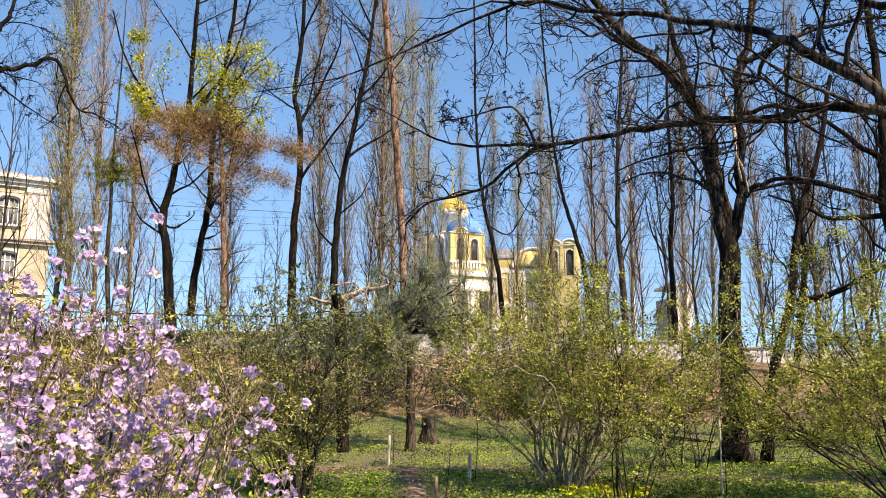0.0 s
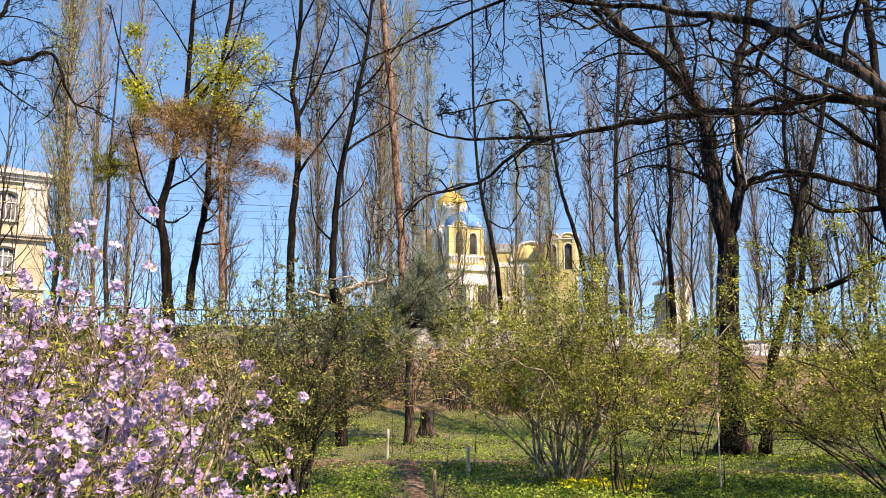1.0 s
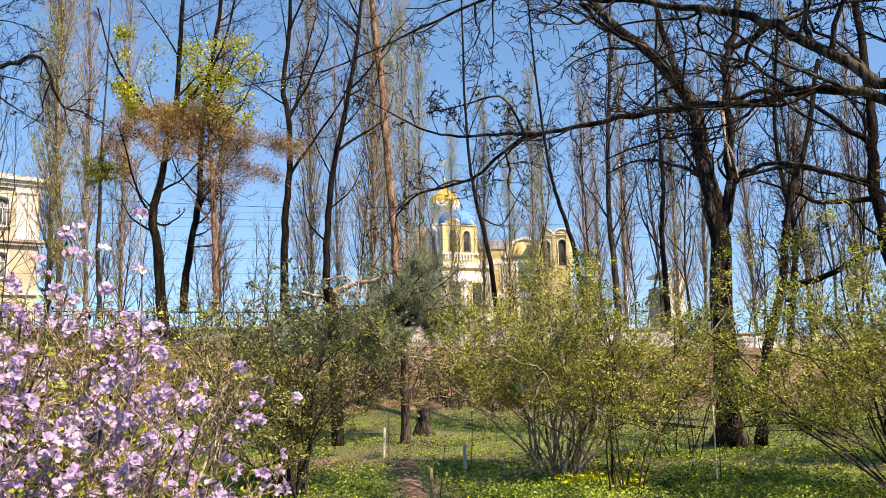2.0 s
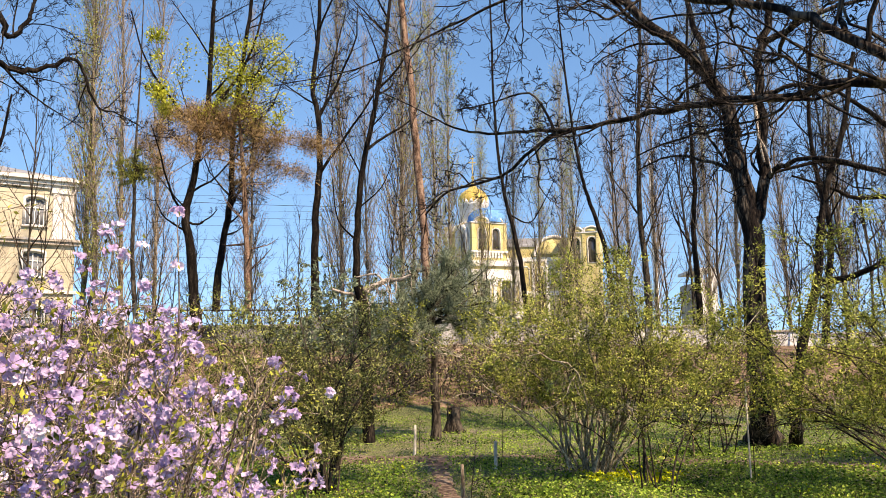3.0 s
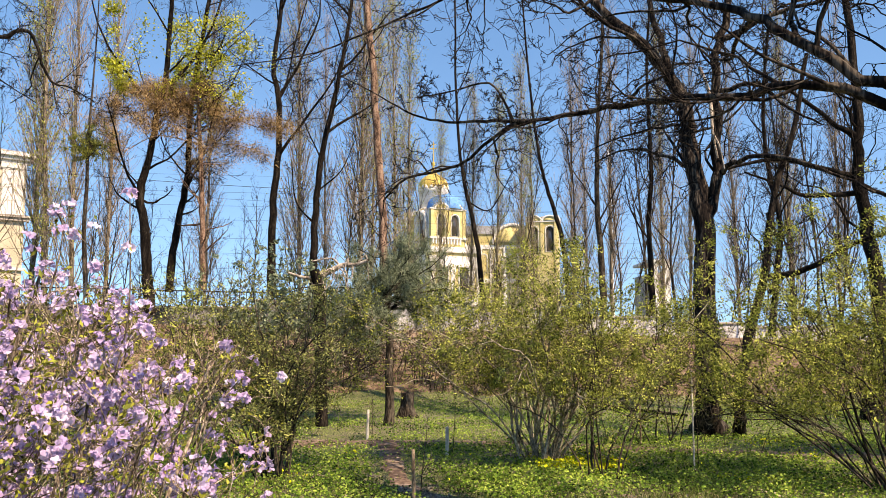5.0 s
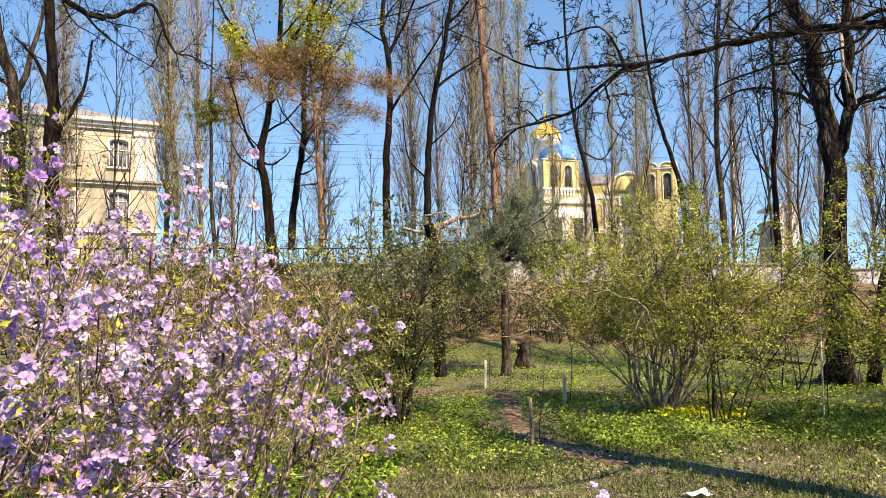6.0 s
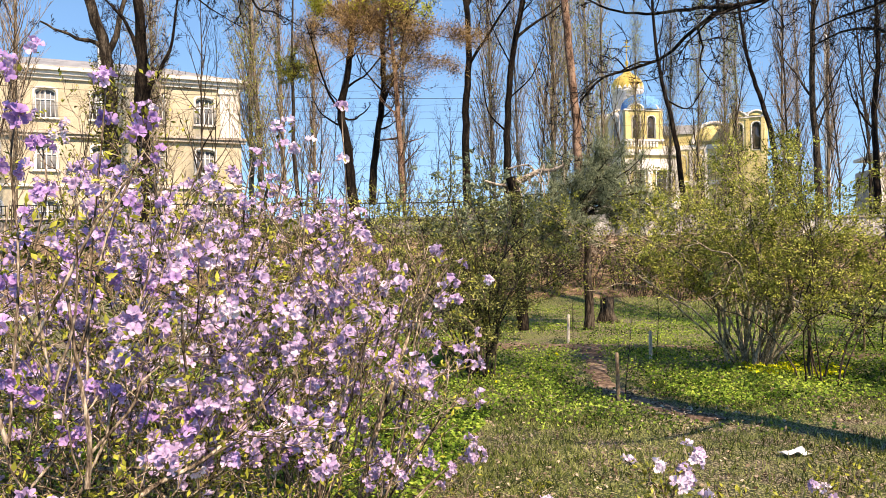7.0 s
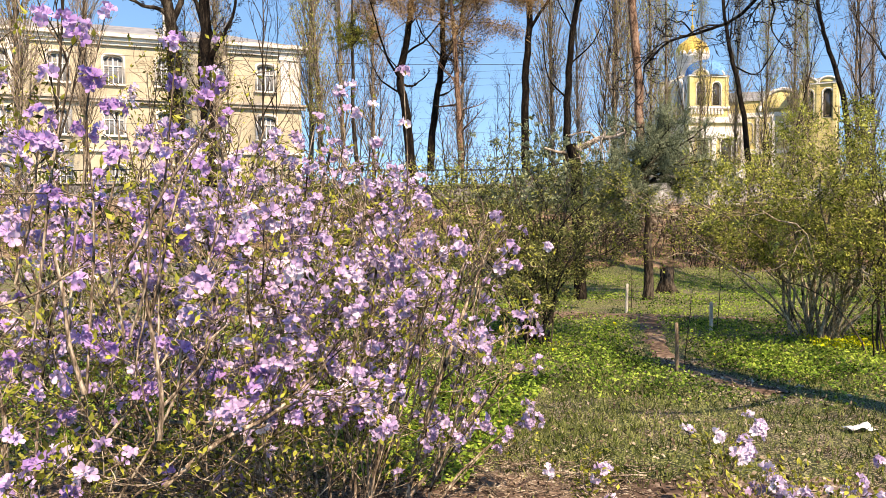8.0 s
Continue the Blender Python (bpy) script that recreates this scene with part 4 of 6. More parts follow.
tree("young_tree", (8.4, 15.2, 0), [
    ([(8.5, 15.3, -0.05), (8.68, 15.10, 1.59), (8.62, 15.13, 3.10), (8.52, 15.18, 4.10), (8.47, 15.21, 5.00), (8.57, 15.27, 5.81), (8.62, 15.36, 6.65), (8.64, 15.57, 8.27), (8.69, 15.78, 10.46)], 0.17, 0.06, 14),
    ([(8.46, 15.22, 4.69), (7.77, 15.36, 4.92), (7.04, 15.48, 5.10), (6.28, 15.59, 5.00), (5.81, 15.56, 4.81)], 0.07, 0.02, 9),
    ([(8.42, 15.24, 4.39), (7.48, 15.28, 4.34), (6.99, 15.29, 4.54), (6.30, 15.37, 4.82)], 0.06, 0.02, 7),
    ([(8.44, 15.23, 5.52), (7.99, 15.24, 5.82), (7.29, 15.37, 6.46), (6.64, 15.44, 6.65)], 0.07, 0.02, 9),
    ([(8.49, 15.20, 4.55), (8.98, 15.15, 4.32), (9.65, 14.97, 4.08)], 0.06, 0.02, 6),
], GNARL, "crooked dark-barked oak with bare horizontal branches", 14, BARK_DARK, BARK_DARK, None, first=0.3, scale=0.9, flare=1.3)

# more oaks beside the lawn, out of view, added for the shadows they cast across it
copy_thing(edge_oak, pose(10.6, 7.6, 0, 0, 0, 200) @ Matrix.Scale(1.15, 4))
copy_thing(edge_oak, pose(14.2, 8.4, 0, 0, 0, 95) @ Matrix.Scale(1.15, 4))
copy_thing(edge_oak, pose(10.4, 10.6, 0, 0, 0, 40) @ Matrix.Scale(1.35, 4))
copy_thing(edge_oak, pose(13.2, 12.3, 0, 0, 0, 300) @ Matrix.Scale(1.4, 4))

# an oak beside the rhododendrons, whose branch ends hang into view
side_x, side_y = (-9.38, 6.65)
tree("young_tree", (side_x, side_y, 0), [
    ([(side_x, side_y, -0.05), (side_x + 0.1, side_y, 2.0), (side_x, side_y + 0.15, 4.0), (side_x + 0.2, side_y + 0.1, 6.0), (side_x + 0.1, side_y, 8.5)], 0.2, 0.08, 8),
    ([(side_x + 0.15, side_y + 0.1, 6.6), (-6.90, 9.82, 6.05), (-6.40, 10.39, 5.71), (-6.15, 10.77, 5.64), (-5.90, 11.02, 5.77), (-5.64, 11.27, 5.96), (-5.53, 11.43, 5.65), (-5.44, 11.59, 5.35), (-5.23, 11.79, 5.30), (-4.97, 12.01, 5.16)], 0.06, 0.006, 14),
    ([(side_x + 0.1, side_y + 0.1, 7.2), (-6.56, 10.05, 6.47), (-6.22, 10.49, 6.03), (-6.13, 10.78, 6.36), (-6.15, 11.00, 6.72), (-6.06, 11.28, 7.42)], 0.06, 0.015, 9),
    ([(-6.31, 10.50, 5.67), (-6.14, 10.78, 5.41), (-5.91, 11.13, 5.20), (-5.59, 11.51, 4.99)], 0.02, 0.006, 6),
], GNARL, "dark oak with bare hanging branch ends", 16, BARK_DARK, BARK_DARK, None, first=0.5, scale=0.6, knobs=0.1, flare=1.3)


# ---- trees on the bank and along the street ----
# tall pine on the bank
root, fine = tree("scots_pine", (-1.19, 26.97, 1.64), [
    ([(-1.19, 26.97, 1.45), (-1.28, 26.97, 3.88), (-1.39, 26.96, 6.18), (-1.57, 26.95, 8.73), (-1.76, 26.94, 11.14), (-1.99, 27.03, 13.65), (-2.20, 27.11, 16.45), (-2.39, 27.20, 20.01)], 0.155, 0.1, 5),
], PINE, "tall bare-stemmed pine with orange flaking bark", 21, BARK_PINE, BARK_DARK, None, first=0.8, scale=0.25)
part("needle_foliage", needles("needles", fine.tips, NEEDLE, np.random.default_rng(21), 10, 0.09, root.location), root)

# low pine on the lawn
root, fine = tree("young_pine", (-0.61, 14.99, 0.00), [
    ([(-0.61, 14.99, -0.06), (-0.60, 14.99, 1.01), (-0.62, 14.99, 1.85), (-0.68, 14.99, 2.2), (-0.72, 14.98, 2.48)], 0.095, 0.03, 40),
], dict(PINE, n=[1, 14, 6, 4], ratio=[1, .62, .5, .45], fall=[0, .25, .3, .3], lift=[0, -.05, -.02, .0]), "small pine with a dense grey-green crown", 22, BARK_GREY, BARK_DARK, None, first=0.64, scale=0.95, knobs=0.1, flare=1.25)
part("needle_foliage", needles("needles", fine.tips, NEEDLE, np.random.default_rng(22), 26, 0.09, root.location, 0.008, loose=0.03), root)

# browned pine among the maples
root, fine = tree("browned_pine", (-7.47, 27.50, 3.35), [
    ([(-7.47, 27.50, 3.24), (-7.51, 27.49, 5.48), (-7.64, 27.46, 7.65), (-7.75, 27.43, 9.26), (-7.83, 27.40, 10.48)], 0.12, 0.05, 34),
    ([(-7.72, 27.43, 9.02), (-8.62, 26.95, 9.49), (-9.74, 26.36, 9.00), (-10.77, 25.85, 9.01)], 0.03, 0.01, 16),
    ([(-7.70, 27.44, 8.82), (-6.79, 27.88, 9.28), (-5.77, 28.32, 9.05), (-4.90, 28.58, 9.20)], 0.03, 0.01, 15),
    ([(-7.74, 27.43, 9.46), (-8.73, 27.23, 10.12), (-9.64, 27.03, 9.85)], 0.03, 0.01, 14),
    ([(-7.66, 27.45, 8.25), (-8.83, 26.57, 8.33), (-9.68, 25.85, 7.64), (-10.18, 25.44, 7.77)], 0.022, 0.008, 8),
    ([(-7.65, 27.45, 8.05), (-6.65, 27.82, 8.34), (-5.51, 28.17, 8.06)], 0.02, 0.008, 7),
], dict(PINE, n=[1, 11, 7, 5], ratio=[1, .3, .55, .5], start=[0, .3, .15, .1]), "pine with a flat crown of rust-brown needles", 23, BARK_PINE, BARK_DARK, None, first=0.12, scale=0.8, knobs=0.15)
part("needle_foliage", needles("needles", fine.tips, NEEDLE_BROWN, np.random.default_rng(23), 8, 0.12, root.location, 0.015, loose=0.16, keep=lambda at: at[:, 2] > 7.4), root, "rust-brown needles")

# bush of evergreen needles hanging beside it
rng = np.random.default_rng(24)
clump = Vector((-10.44, 24.90, 7.64))
tips = [(clump + Vector((rng.normal(0, 0.32), rng.normal(0, 0.3), rng.normal(0, 0.3))), Vector((rng.normal(), rng.normal(), abs(rng.normal()) + 0.2)).normalized()) for _ in range(170)]
w24 = Wood()
for p, d in tips[::2]:
    w24.line([clump + Vector((0, 0, -0.5)), clump.lerp(p, 0.55), p], [0.012, 0.008, 0.004])
w24.line(smooth_line([(-10.37, 25.14, 2.85), (-10.47, 25.00, 4.95), (-10.41, 24.91, 6.37), tuple(clump), (-10.40, 24.92, 8.93), (-10.34, 24.94, 11.00), (-10.31, 24.95, 13.69)], 5), [0.075 - 0.0021 * k for k in range(31)])
root = thing("mistletoe_tree", (-10.37, 25.14, 2.85), "thin tree carrying a dense olive-green clump", "tree")
part("stem", w24.mesh("stem", BARK_GREY, root.location), root)
part("clump", needles("clump", tips, LEAF_DULL, rng, 26, 0.12, root.location, 0.016), root, "olive-green evergreen clump")

# maples in blossom
def high(lo, hi):
    """Where blossom opens: between two heights, in clumps."""
    return lambda at: (at[:, 0] > -10.6) & (at[:, 2] > lo) & (at[:, 2] < hi) & np.array([noise.noise(p * 1.3) > 0.0 for p in at])


ARCHED = dict(least=.006, n=[1, 10, 7, 5, 3], start=[0, .3, .12, .1, .1], angle=[0, 52, 46, 44, 44], ratio=[1, .27, .52, .52, .52], fall=[0, .4, .4, .4, .3],
              slim=[1, .013, .009, .007, .006], wander=[.05, .1, .14, .18, .2], lift=[.03, .06, .05, .04, .03], taper=[.25, .25, .3, .4, .5], steps=[10, 7, 4, 3, 2], thick=1)
root, fine = tree("maple_tree", (-9.20, 27.50, 2.59), [
    ([(-9.19, 27.50, 2.40), (-9.34, 27.45, 4.31), (-9.49, 27.40, 5.67), (-9.61, 27.36, 6.48), (-9.34, 27.45, 8.05), (-9.21, 27.50, 9.28), (-8.97, 27.58, 10.74), (-8.91, 27.60, 12.63), (-8.82, 27.63, 14.99), (-8.88, 27.61, 18.04)], 0.19, 0.05, 24),
    ([(-9.58, 27.37, 6.25), (-9.17, 27.30, 6.16), (-8.68, 27.25, 6.46), (-8.48, 27.21, 6.65)], 0.05, 0.012, 3),
    ([(-9.04, 27.55, 10.32), (-8.13, 28.05, 11.53), (-7.45, 28.34, 13.36), (-7.05, 28.54, 15.65)], 0.07, 0.03, 9),
    ([(-9.19, 27.51, 9.48), (-10.05, 26.99, 10.54), (-10.80, 26.48, 11.78), (-11.25, 26.18, 13.47)], 0.06, 0.02, 8),
], ARCHED, "maple with dark stem and yellow-green spring blossom", 25, BARK_DARK, TWIG, None, first=0.25, scale=0.9, knobs=0.2)
part("blossom", leaves("blossom", fine.tips, LEAF_MAPLE, np.random.default_rng(25), 4, 0.13, 0.085, 0.065, root.location, keep=high(9.8, 13.0)), root, "yellow-green blossom tufts")
root, fine = tree("maple_tree", (-8.92, 28.64, 3.52), [
    ([(-8.93, 28.64, 3.22), (-8.86, 28.66, 4.63), (-8.70, 28.71, 5.86), (-8.47, 28.78, 7.32), (-8.46, 28.78, 9.00), (-8.39, 28.80, 10.28), (-8.17, 28.87, 12.25), (-7.91, 28.94, 14.27), (-7.72, 28.99, 16.56), (-7.73, 28.99, 19.80)], 0.145, 0.05, 24),
    ([(-8.67, 28.72, 5.96), (-8.22, 28.64, 6.10), (-7.89, 28.63, 6.30)], 0.045, 0.012, 3),
    ([(-8.44, 28.79, 7.32), (-7.97, 29.13, 7.71), (-7.22, 29.53, 7.43)], 0.03, 0.008, 3),
], ARCHED, "maple with dark stem and yellow-green spring blossom", 26, BARK_DARK, TWIG, None, first=0.25, scale=0.9, knobs=0.2)
part("blossom", leaves("blossom", fine.tips, LEAF_MAPLE, np.random.default_rng(26), 4, 0.13, 0.085, 0.065, root.location, keep=high(9.6, 13.0)), root, "yellow-green blossom tufts")

# dark bare trees by the wall
BARE = dict(least=.007, n=[1, 14, 8, 5, 2], start=[0, .3, .12, .1, .1], angle=[0, 42, 44, 44, 44], ratio=[1, .29, .5, .5, .5], fall=[0, .4, .4, .4, .3],
            slim=[1, .013, .009, .007, .006], wander=[.05, .1, .14, .18, .2], lift=[.03, .07, .04, .03, .02], taper=[.25, .25, .3, .4, .5], steps=[10, 7, 4, 3, 2], thick=1)
tree("ash_tree", (-6.25, 33.42, 3.50), [
    ([(-6.24, 33.42, 3.26), (-6.24, 33.42, 4.90), (-6.23, 33.42, 7.28), (-6.07, 33.45, 9.46), (-6.13, 33.44, 11.81), (-6.35, 33.40, 13.05), (-6.10, 33.45, 15.48), (-6.06, 33.46, 18.86), (-5.96, 33.47, 23.16)], 0.19, 0.06, 14),
    ([(-6.15, 33.44, 11.81), (-5.83, 33.70, 12.52), (-5.54, 33.95, 14.39), (-4.99, 34.14, 16.82)], 0.06, 0.02, 7),
], BARE, "dark straight tree with bare upright branches", 27, BARK_DARK, TWIG, None, first=0.35, scale=1.0)
tree("ash_tree", (-4.42, 32.70, 3.46), [
    ([(-4.38, 32.71, 3.23), (-4.42, 32.70, 5.52), (-4.30, 32.72, 7.87), (-4.03, 32.75, 9.78), (-3.60, 32.80, 11.98), (-3.21, 32.84, 14.22), (-2.89, 32.87, 17.02), (-2.56, 32.90, 20.67)], 0.17, 0.05, 14),
    ([(-4.39, 32.71, 6.22), (-5.20, 32.79, 7.17), (-5.43, 32.96, 8.87)], 0.05, 0.02, 5),
    ([(-4.27, 32.72, 7.63), (-3.35, 32.63, 8.44), (-2.77, 32.48, 9.71)], 0.04, 0.015, 5),
], BARE, "dark leaning tree with bare branches", 28, BARK_DARK, TWIG, None, first=0.35, scale=1.0)
tree("ash_tree", (2.32, 32.92, 3.47), [
    ([(2.47, 32.91, 3.01), (2.31, 32.92, 4.85), (2.05, 32.94, 6.49), (1.73, 32.95, 7.91), (1.51, 32.97, 9.59), (1.38, 32.97, 12.03), (1.35, 32.97, 15.03), (1.32, 32.97, 18.61)], 0.12, 0.03, 12),
    ([(1.89, 32.95, 7.20), (2.70, 32.89, 6.83), (3.29, 32.84, 7.65), (3.88, 32.77, 8.83)], 0.04, 0.012, 5),
], BARE, "thin crooked dark tree with bare branches", 29, BARK_DARK, TWIG, None, first=0.35, scale=0.7)
tree("ash_tree", (5.80, 32.49, 3.44), [
    ([(5.88, 32.47, 2.99), (5.75, 32.50, 5.04), (5.47, 32.54, 6.43), (5.07, 32.61, 7.84), (4.80, 32.65, 9.04), (4.56, 32.68, 10.97), (4.31, 32.72, 13.92), (4.13, 32.74, 16.96)], 0.12, 0.03, 12),
], BARE, "thin leaning dark tree with bare branches", 30, BARK_DARK, TWIG, None, first=0.3, scale=0.7)
tree("ash_tree", (7.84, 35.14, 2.62), [
    ([(7.90, 35.12, 2.33), (7.85, 35.13, 4.58), (7.74, 35.16, 6.57), (7.72, 35.16, 9.10), (7.84, 35.14, 11.67), (8.08, 35.08, 14.82), (8.25, 35.04, 19.13)], 0.17, 0.05, 16),
], BARE, "bare grey-brown tree behind the wall", 31, BARK_GREY, TWIG, None, first=0.25, scale=0.9)
tree("ash_tree", (8.73, 30.79, 2.49), [
    ([(8.79, 30.77, 2.07), (8.79, 30.77, 4.21), (8.74, 30.78, 6.17), (8.88, 30.74, 7.71), (8.86, 30.75, 9.51), (8.84, 30.76, 12.26), (9.06, 30.69, 15.52)], 0.13, 0.04, 14),
], BARE, "bare dark tree behind the wall", 32, BARK_DARK, TWIG, None, first=0.25, scale=0.8)
tree("ash_tree", (10.97, 24.67, 1.97), [
    ([(10.76, 24.76, 1.64), (10.94, 24.69, 3.34), (11.11, 24.61, 5.08), (10.86, 24.72, 7.05), (10.81, 24.74, 9.06), (11.11, 24.61, 12.00)], 0.12, 0.04, 14),
], BARE, "bare dark tree on the bank", 33, BARK_DARK, TWIG, None, first=0.2, scale=0.8)

# two stout ivy-clad trees before the yellow building
root, fine = tree("lime_tree", (-17.51, 25.55, 3.35), [
    ([(-17.46, 25.59, 2.73), (-17.49, 25.56, 4.57), (-17.61, 25.48, 7.01), (-17.70, 25.42, 8.82), (-18.14, 25.11, 10.78), (-18.40, 24.92, 13.31)], 0.32, 0.14, 14),
    ([(-17.68, 25.43, 8.22), (-17.94, 25.25, 9.00), (-18.62, 24.75, 9.23), (-19.35, 24.19, 9.64)], 0.12, 0.03, 9),
    ([(-17.66, 25.45, 8.62), (-17.20, 25.76, 10.27), (-16.83, 26.00, 12.73)], 0.13, 0.05, 9),
], BARE, "stout old tree with ivy on its trunk", 34, BARK_GREY, TWIG, None, first=0.25, scale=0.7, knobs=0.2)
ivy = [(Vector((-17.54, 25.53, 4.37)).lerp(Vector((-17.64, 25.46, 8.02)), q / 260) + Vector((rng.normal(0, 0.33), -0.25 + rng.normal(0, 0.2), rng.normal(0, 0.2))), Vector((0, -0.6, 0.3))) for q in range(260)]
part("ivy", leaves("ivy", ivy, LEAF_DULL, rng, 5, 0.12, 0.1, 0.08, root.location), root, "dull green ivy leaves")
tree("lime_tree", (-15.08, 23.56, 3.18), [
    ([(-14.99, 23.61, 2.62), (-15.06, 23.57, 4.30), (-15.12, 23.54, 6.16), (-15.05, 23.58, 7.64), (-15.12, 23.53, 9.28), (-15.20, 23.48, 12.01)], 0.27, 0.14, 14),
    ([(-15.05, 23.58, 6.53), (-14.75, 23.77, 7.28), (-14.32, 24.03, 8.24), (-14.09, 24.16, 9.92)], 0.1, 0.03, 9),
    ([(-15.06, 23.57, 7.64), (-15.40, 23.35, 8.90), (-15.97, 22.97, 9.75)], 0.09, 0.03, 9),
], BARE, "stout dark lime tree with a forked bare crown", 35, BARK_DARK, TWIG, None, first=0.25, scale=0.7, knobs=0.15)


# poplars along the street: three grown, the rest copied
def poplar(seed, height, leafy):
    base = Vector((0, 0, 0))
    rnd = random.Random(seed)
    root = thing("poplar_tree", base, "tall narrow poplar with upswept fine twigs and opening buds" if leafy else "tall narrow bare poplar with upswept fine twigs", "tree", "poplars along the street")
    trunk, limbs, fine = Wood(), Wood(), Wood()
    line = [Vector((0.12 * noise.noise((k * 0.5, seed, 0)), 0.12 * noise.noise((k * 0.5, seed, 5)), height * k / 12 - 0.2 * (k == 0))) for k in range(13)]
    radii = [0.125 * (1 - 0.88 * k / 12) for k in range(13)]
    trunk.line(line, radii)
    part("trunk", trunk.mesh("trunk", BARK_POPLAR, base, 0.15), root)
    sprout(limbs, fine, rnd, line, radii, height, 0, POPLAR)
    part("branchwork", limbs.mesh("branchwork", BARK_POPLAR), root)
    part("twigwork", fine.mesh("twigs", TWIG_POPLAR), root)
    if leafy:
        part("bud_foliage", leaves("buds", fine.tips, LEAF_YOUNG, np.random.default_rng(seed), leafy, 0.14, 0.085, 0.055, base), root)
    return root


poplars = [poplar(41, 23, 0), poplar(42, 25, 2), poplar(43, 21, 5)]
rnd = random.Random(44)
for k, (x, y, which, s) in enumerate([
    (-16.9, 35.3, 1, 1.0), (-26.8, 43.1, 0, 1.0), (-16.0, 34.5, 1, 0.95), (-18.2, 42.2, 0, 1.05), (-16.0, 41.0, 0, 0.9),
    (-11.9, 44.4, 0, 0.8), (-6.0, 39.5, 1, 0.85), (-2.9, 36.9, 1, 0.95), (-3.3, 49.9, 2, 1.0), (-0.8, 44.0, 2, 0.84),
    (-1.7, 52.0, 1, 0.9), (4.3, 47.8, 2, 0.72), (6.8, 55.6, 1, 0.75), (8.6, 46.2, 0, 0.72), (11.1, 53.9, 0, 0.8),
    (10.0, 42.8, 0, 0.75), (13.2, 44.0, 1, 0.72), (16.4, 49.3, 0, 0.85), (18.4, 46.5, 0, 0.8), (19.4, 41.7, 1, 0.75),
    (23.1, 44.4, 0, 0.8), (0.9, 46.0, 2, 0.6), (2.9, 49.9, 1, 0.62), (6.2, 44.6, 2, 0.6), (-28.4, 33.6, 0, 1.0), (-27.8, 28.7, 1, 1.0), (-6.6, 54.6, 0, 0.9),
]):
    m = pose(x, y, ground_z(x, y) - 0.1, rnd.uniform(-1.5, 1.5), rnd.uniform(-1.5, 1.5), rnd.uniform(0, 360)) @ Matrix.Diagonal((s, s, s, 1))
    if k < 3:
        poplars[k].matrix_basis = m
    else:
        copy_thing(poplars[which], m)


# thin understorey trees behind the wall
def sapling(seed, height):
    rnd = random.Random(seed)
    root = thing("bare_sapling", (0, 0, 0), "thin bare grey-brown sapling", "tree", "saplings behind the wall")
    w, fine = Wood(), Wood()
    grow(w, fine, rnd, Vector((0, 0, -0.1)), Vector((rnd.gauss(0, .06), rnd.gauss(0, .06), 1)), height, 0.042, 0, dict(MAPLE, least=.006, n=[1, 15, 5, 2], angle=[0, 30, 32, 34], ratio=[1, .3, .5, .5], start=[0, .2, .15, .1]))
    part("branchwork", w.mesh("branchwork", BARK_GREY), root)
    part("twigwork", fine.mesh("twigs", TWIG), root)
    return root


saplings = [sapling(51, 9), sapling(52, 11), sapling(53, 8)]
k = 0
for x in [*np.arange(-24, -13, 2.1), *np.arange(-5, 27, 2.1), *np.arange(8, 22, 2.6)]:
    px, py = x * 1.1 + rnd.uniform(-0.8, 0.8), rnd.uniform(31.5, 41)
    s = rnd.uniform(0.7, 1.15) if k < 30 else rnd.uniform(0.9, 1.3)
    m = pose(px, py, ground_z(px, py) - 0.1, 0, 0, rnd.uniform(0, 360)) @ Matrix.Diagonal((s, s, s, 1))
    if k < 3:
        saplings[k].matrix_basis = m
    else:
        copy_thing(saplings[rnd.randrange(3)], m)
    k += 1


for x, y in ((11.4, 29.9), (11.8, 28.7), (13.5, 31.2), (13.0, 28.1), (14.6, 29.6), (14.3, 27.5), (15.8, 29.0), (8.2, 32.0), (9.7, 30.5), (0.8, 34.0), (3.3, 32.8), (-18.3, 23.8), (-15.4, 26.8), (-20.0, 22.3)):
    s = rnd.uniform(0.9, 1.35)
    copy_thing(saplings[rnd.randrange(3)], pose(x, y, ground_z(x, y) - 0.1, 0, 0, rnd.uniform(0, 360)) @ Matrix.Diagonal((s, s, s, 1)))


for x, y in ((-13.6, 33.0), (-12.6, 31.8), (-11.6, 33.4), (-10.6, 32.2), (-9.7, 33.6), (-8.8, 32.4), (-7.8, 33.2), (-7.0, 31.9), (-5.6, 33.4), (-12.1, 35.0), (-10.0, 35.4), (-8.0, 35.2)):
    s = rnd.uniform(0.36, 0.62)
    copy_thing(saplings[rnd.randrange(3)], pose(x, y, ground_z(x, y) - 0.1, 0, 0, rnd.uniform(0, 360)) @ Matrix.Diagonal((s * 1.3, s * 1.3, s, 1)))


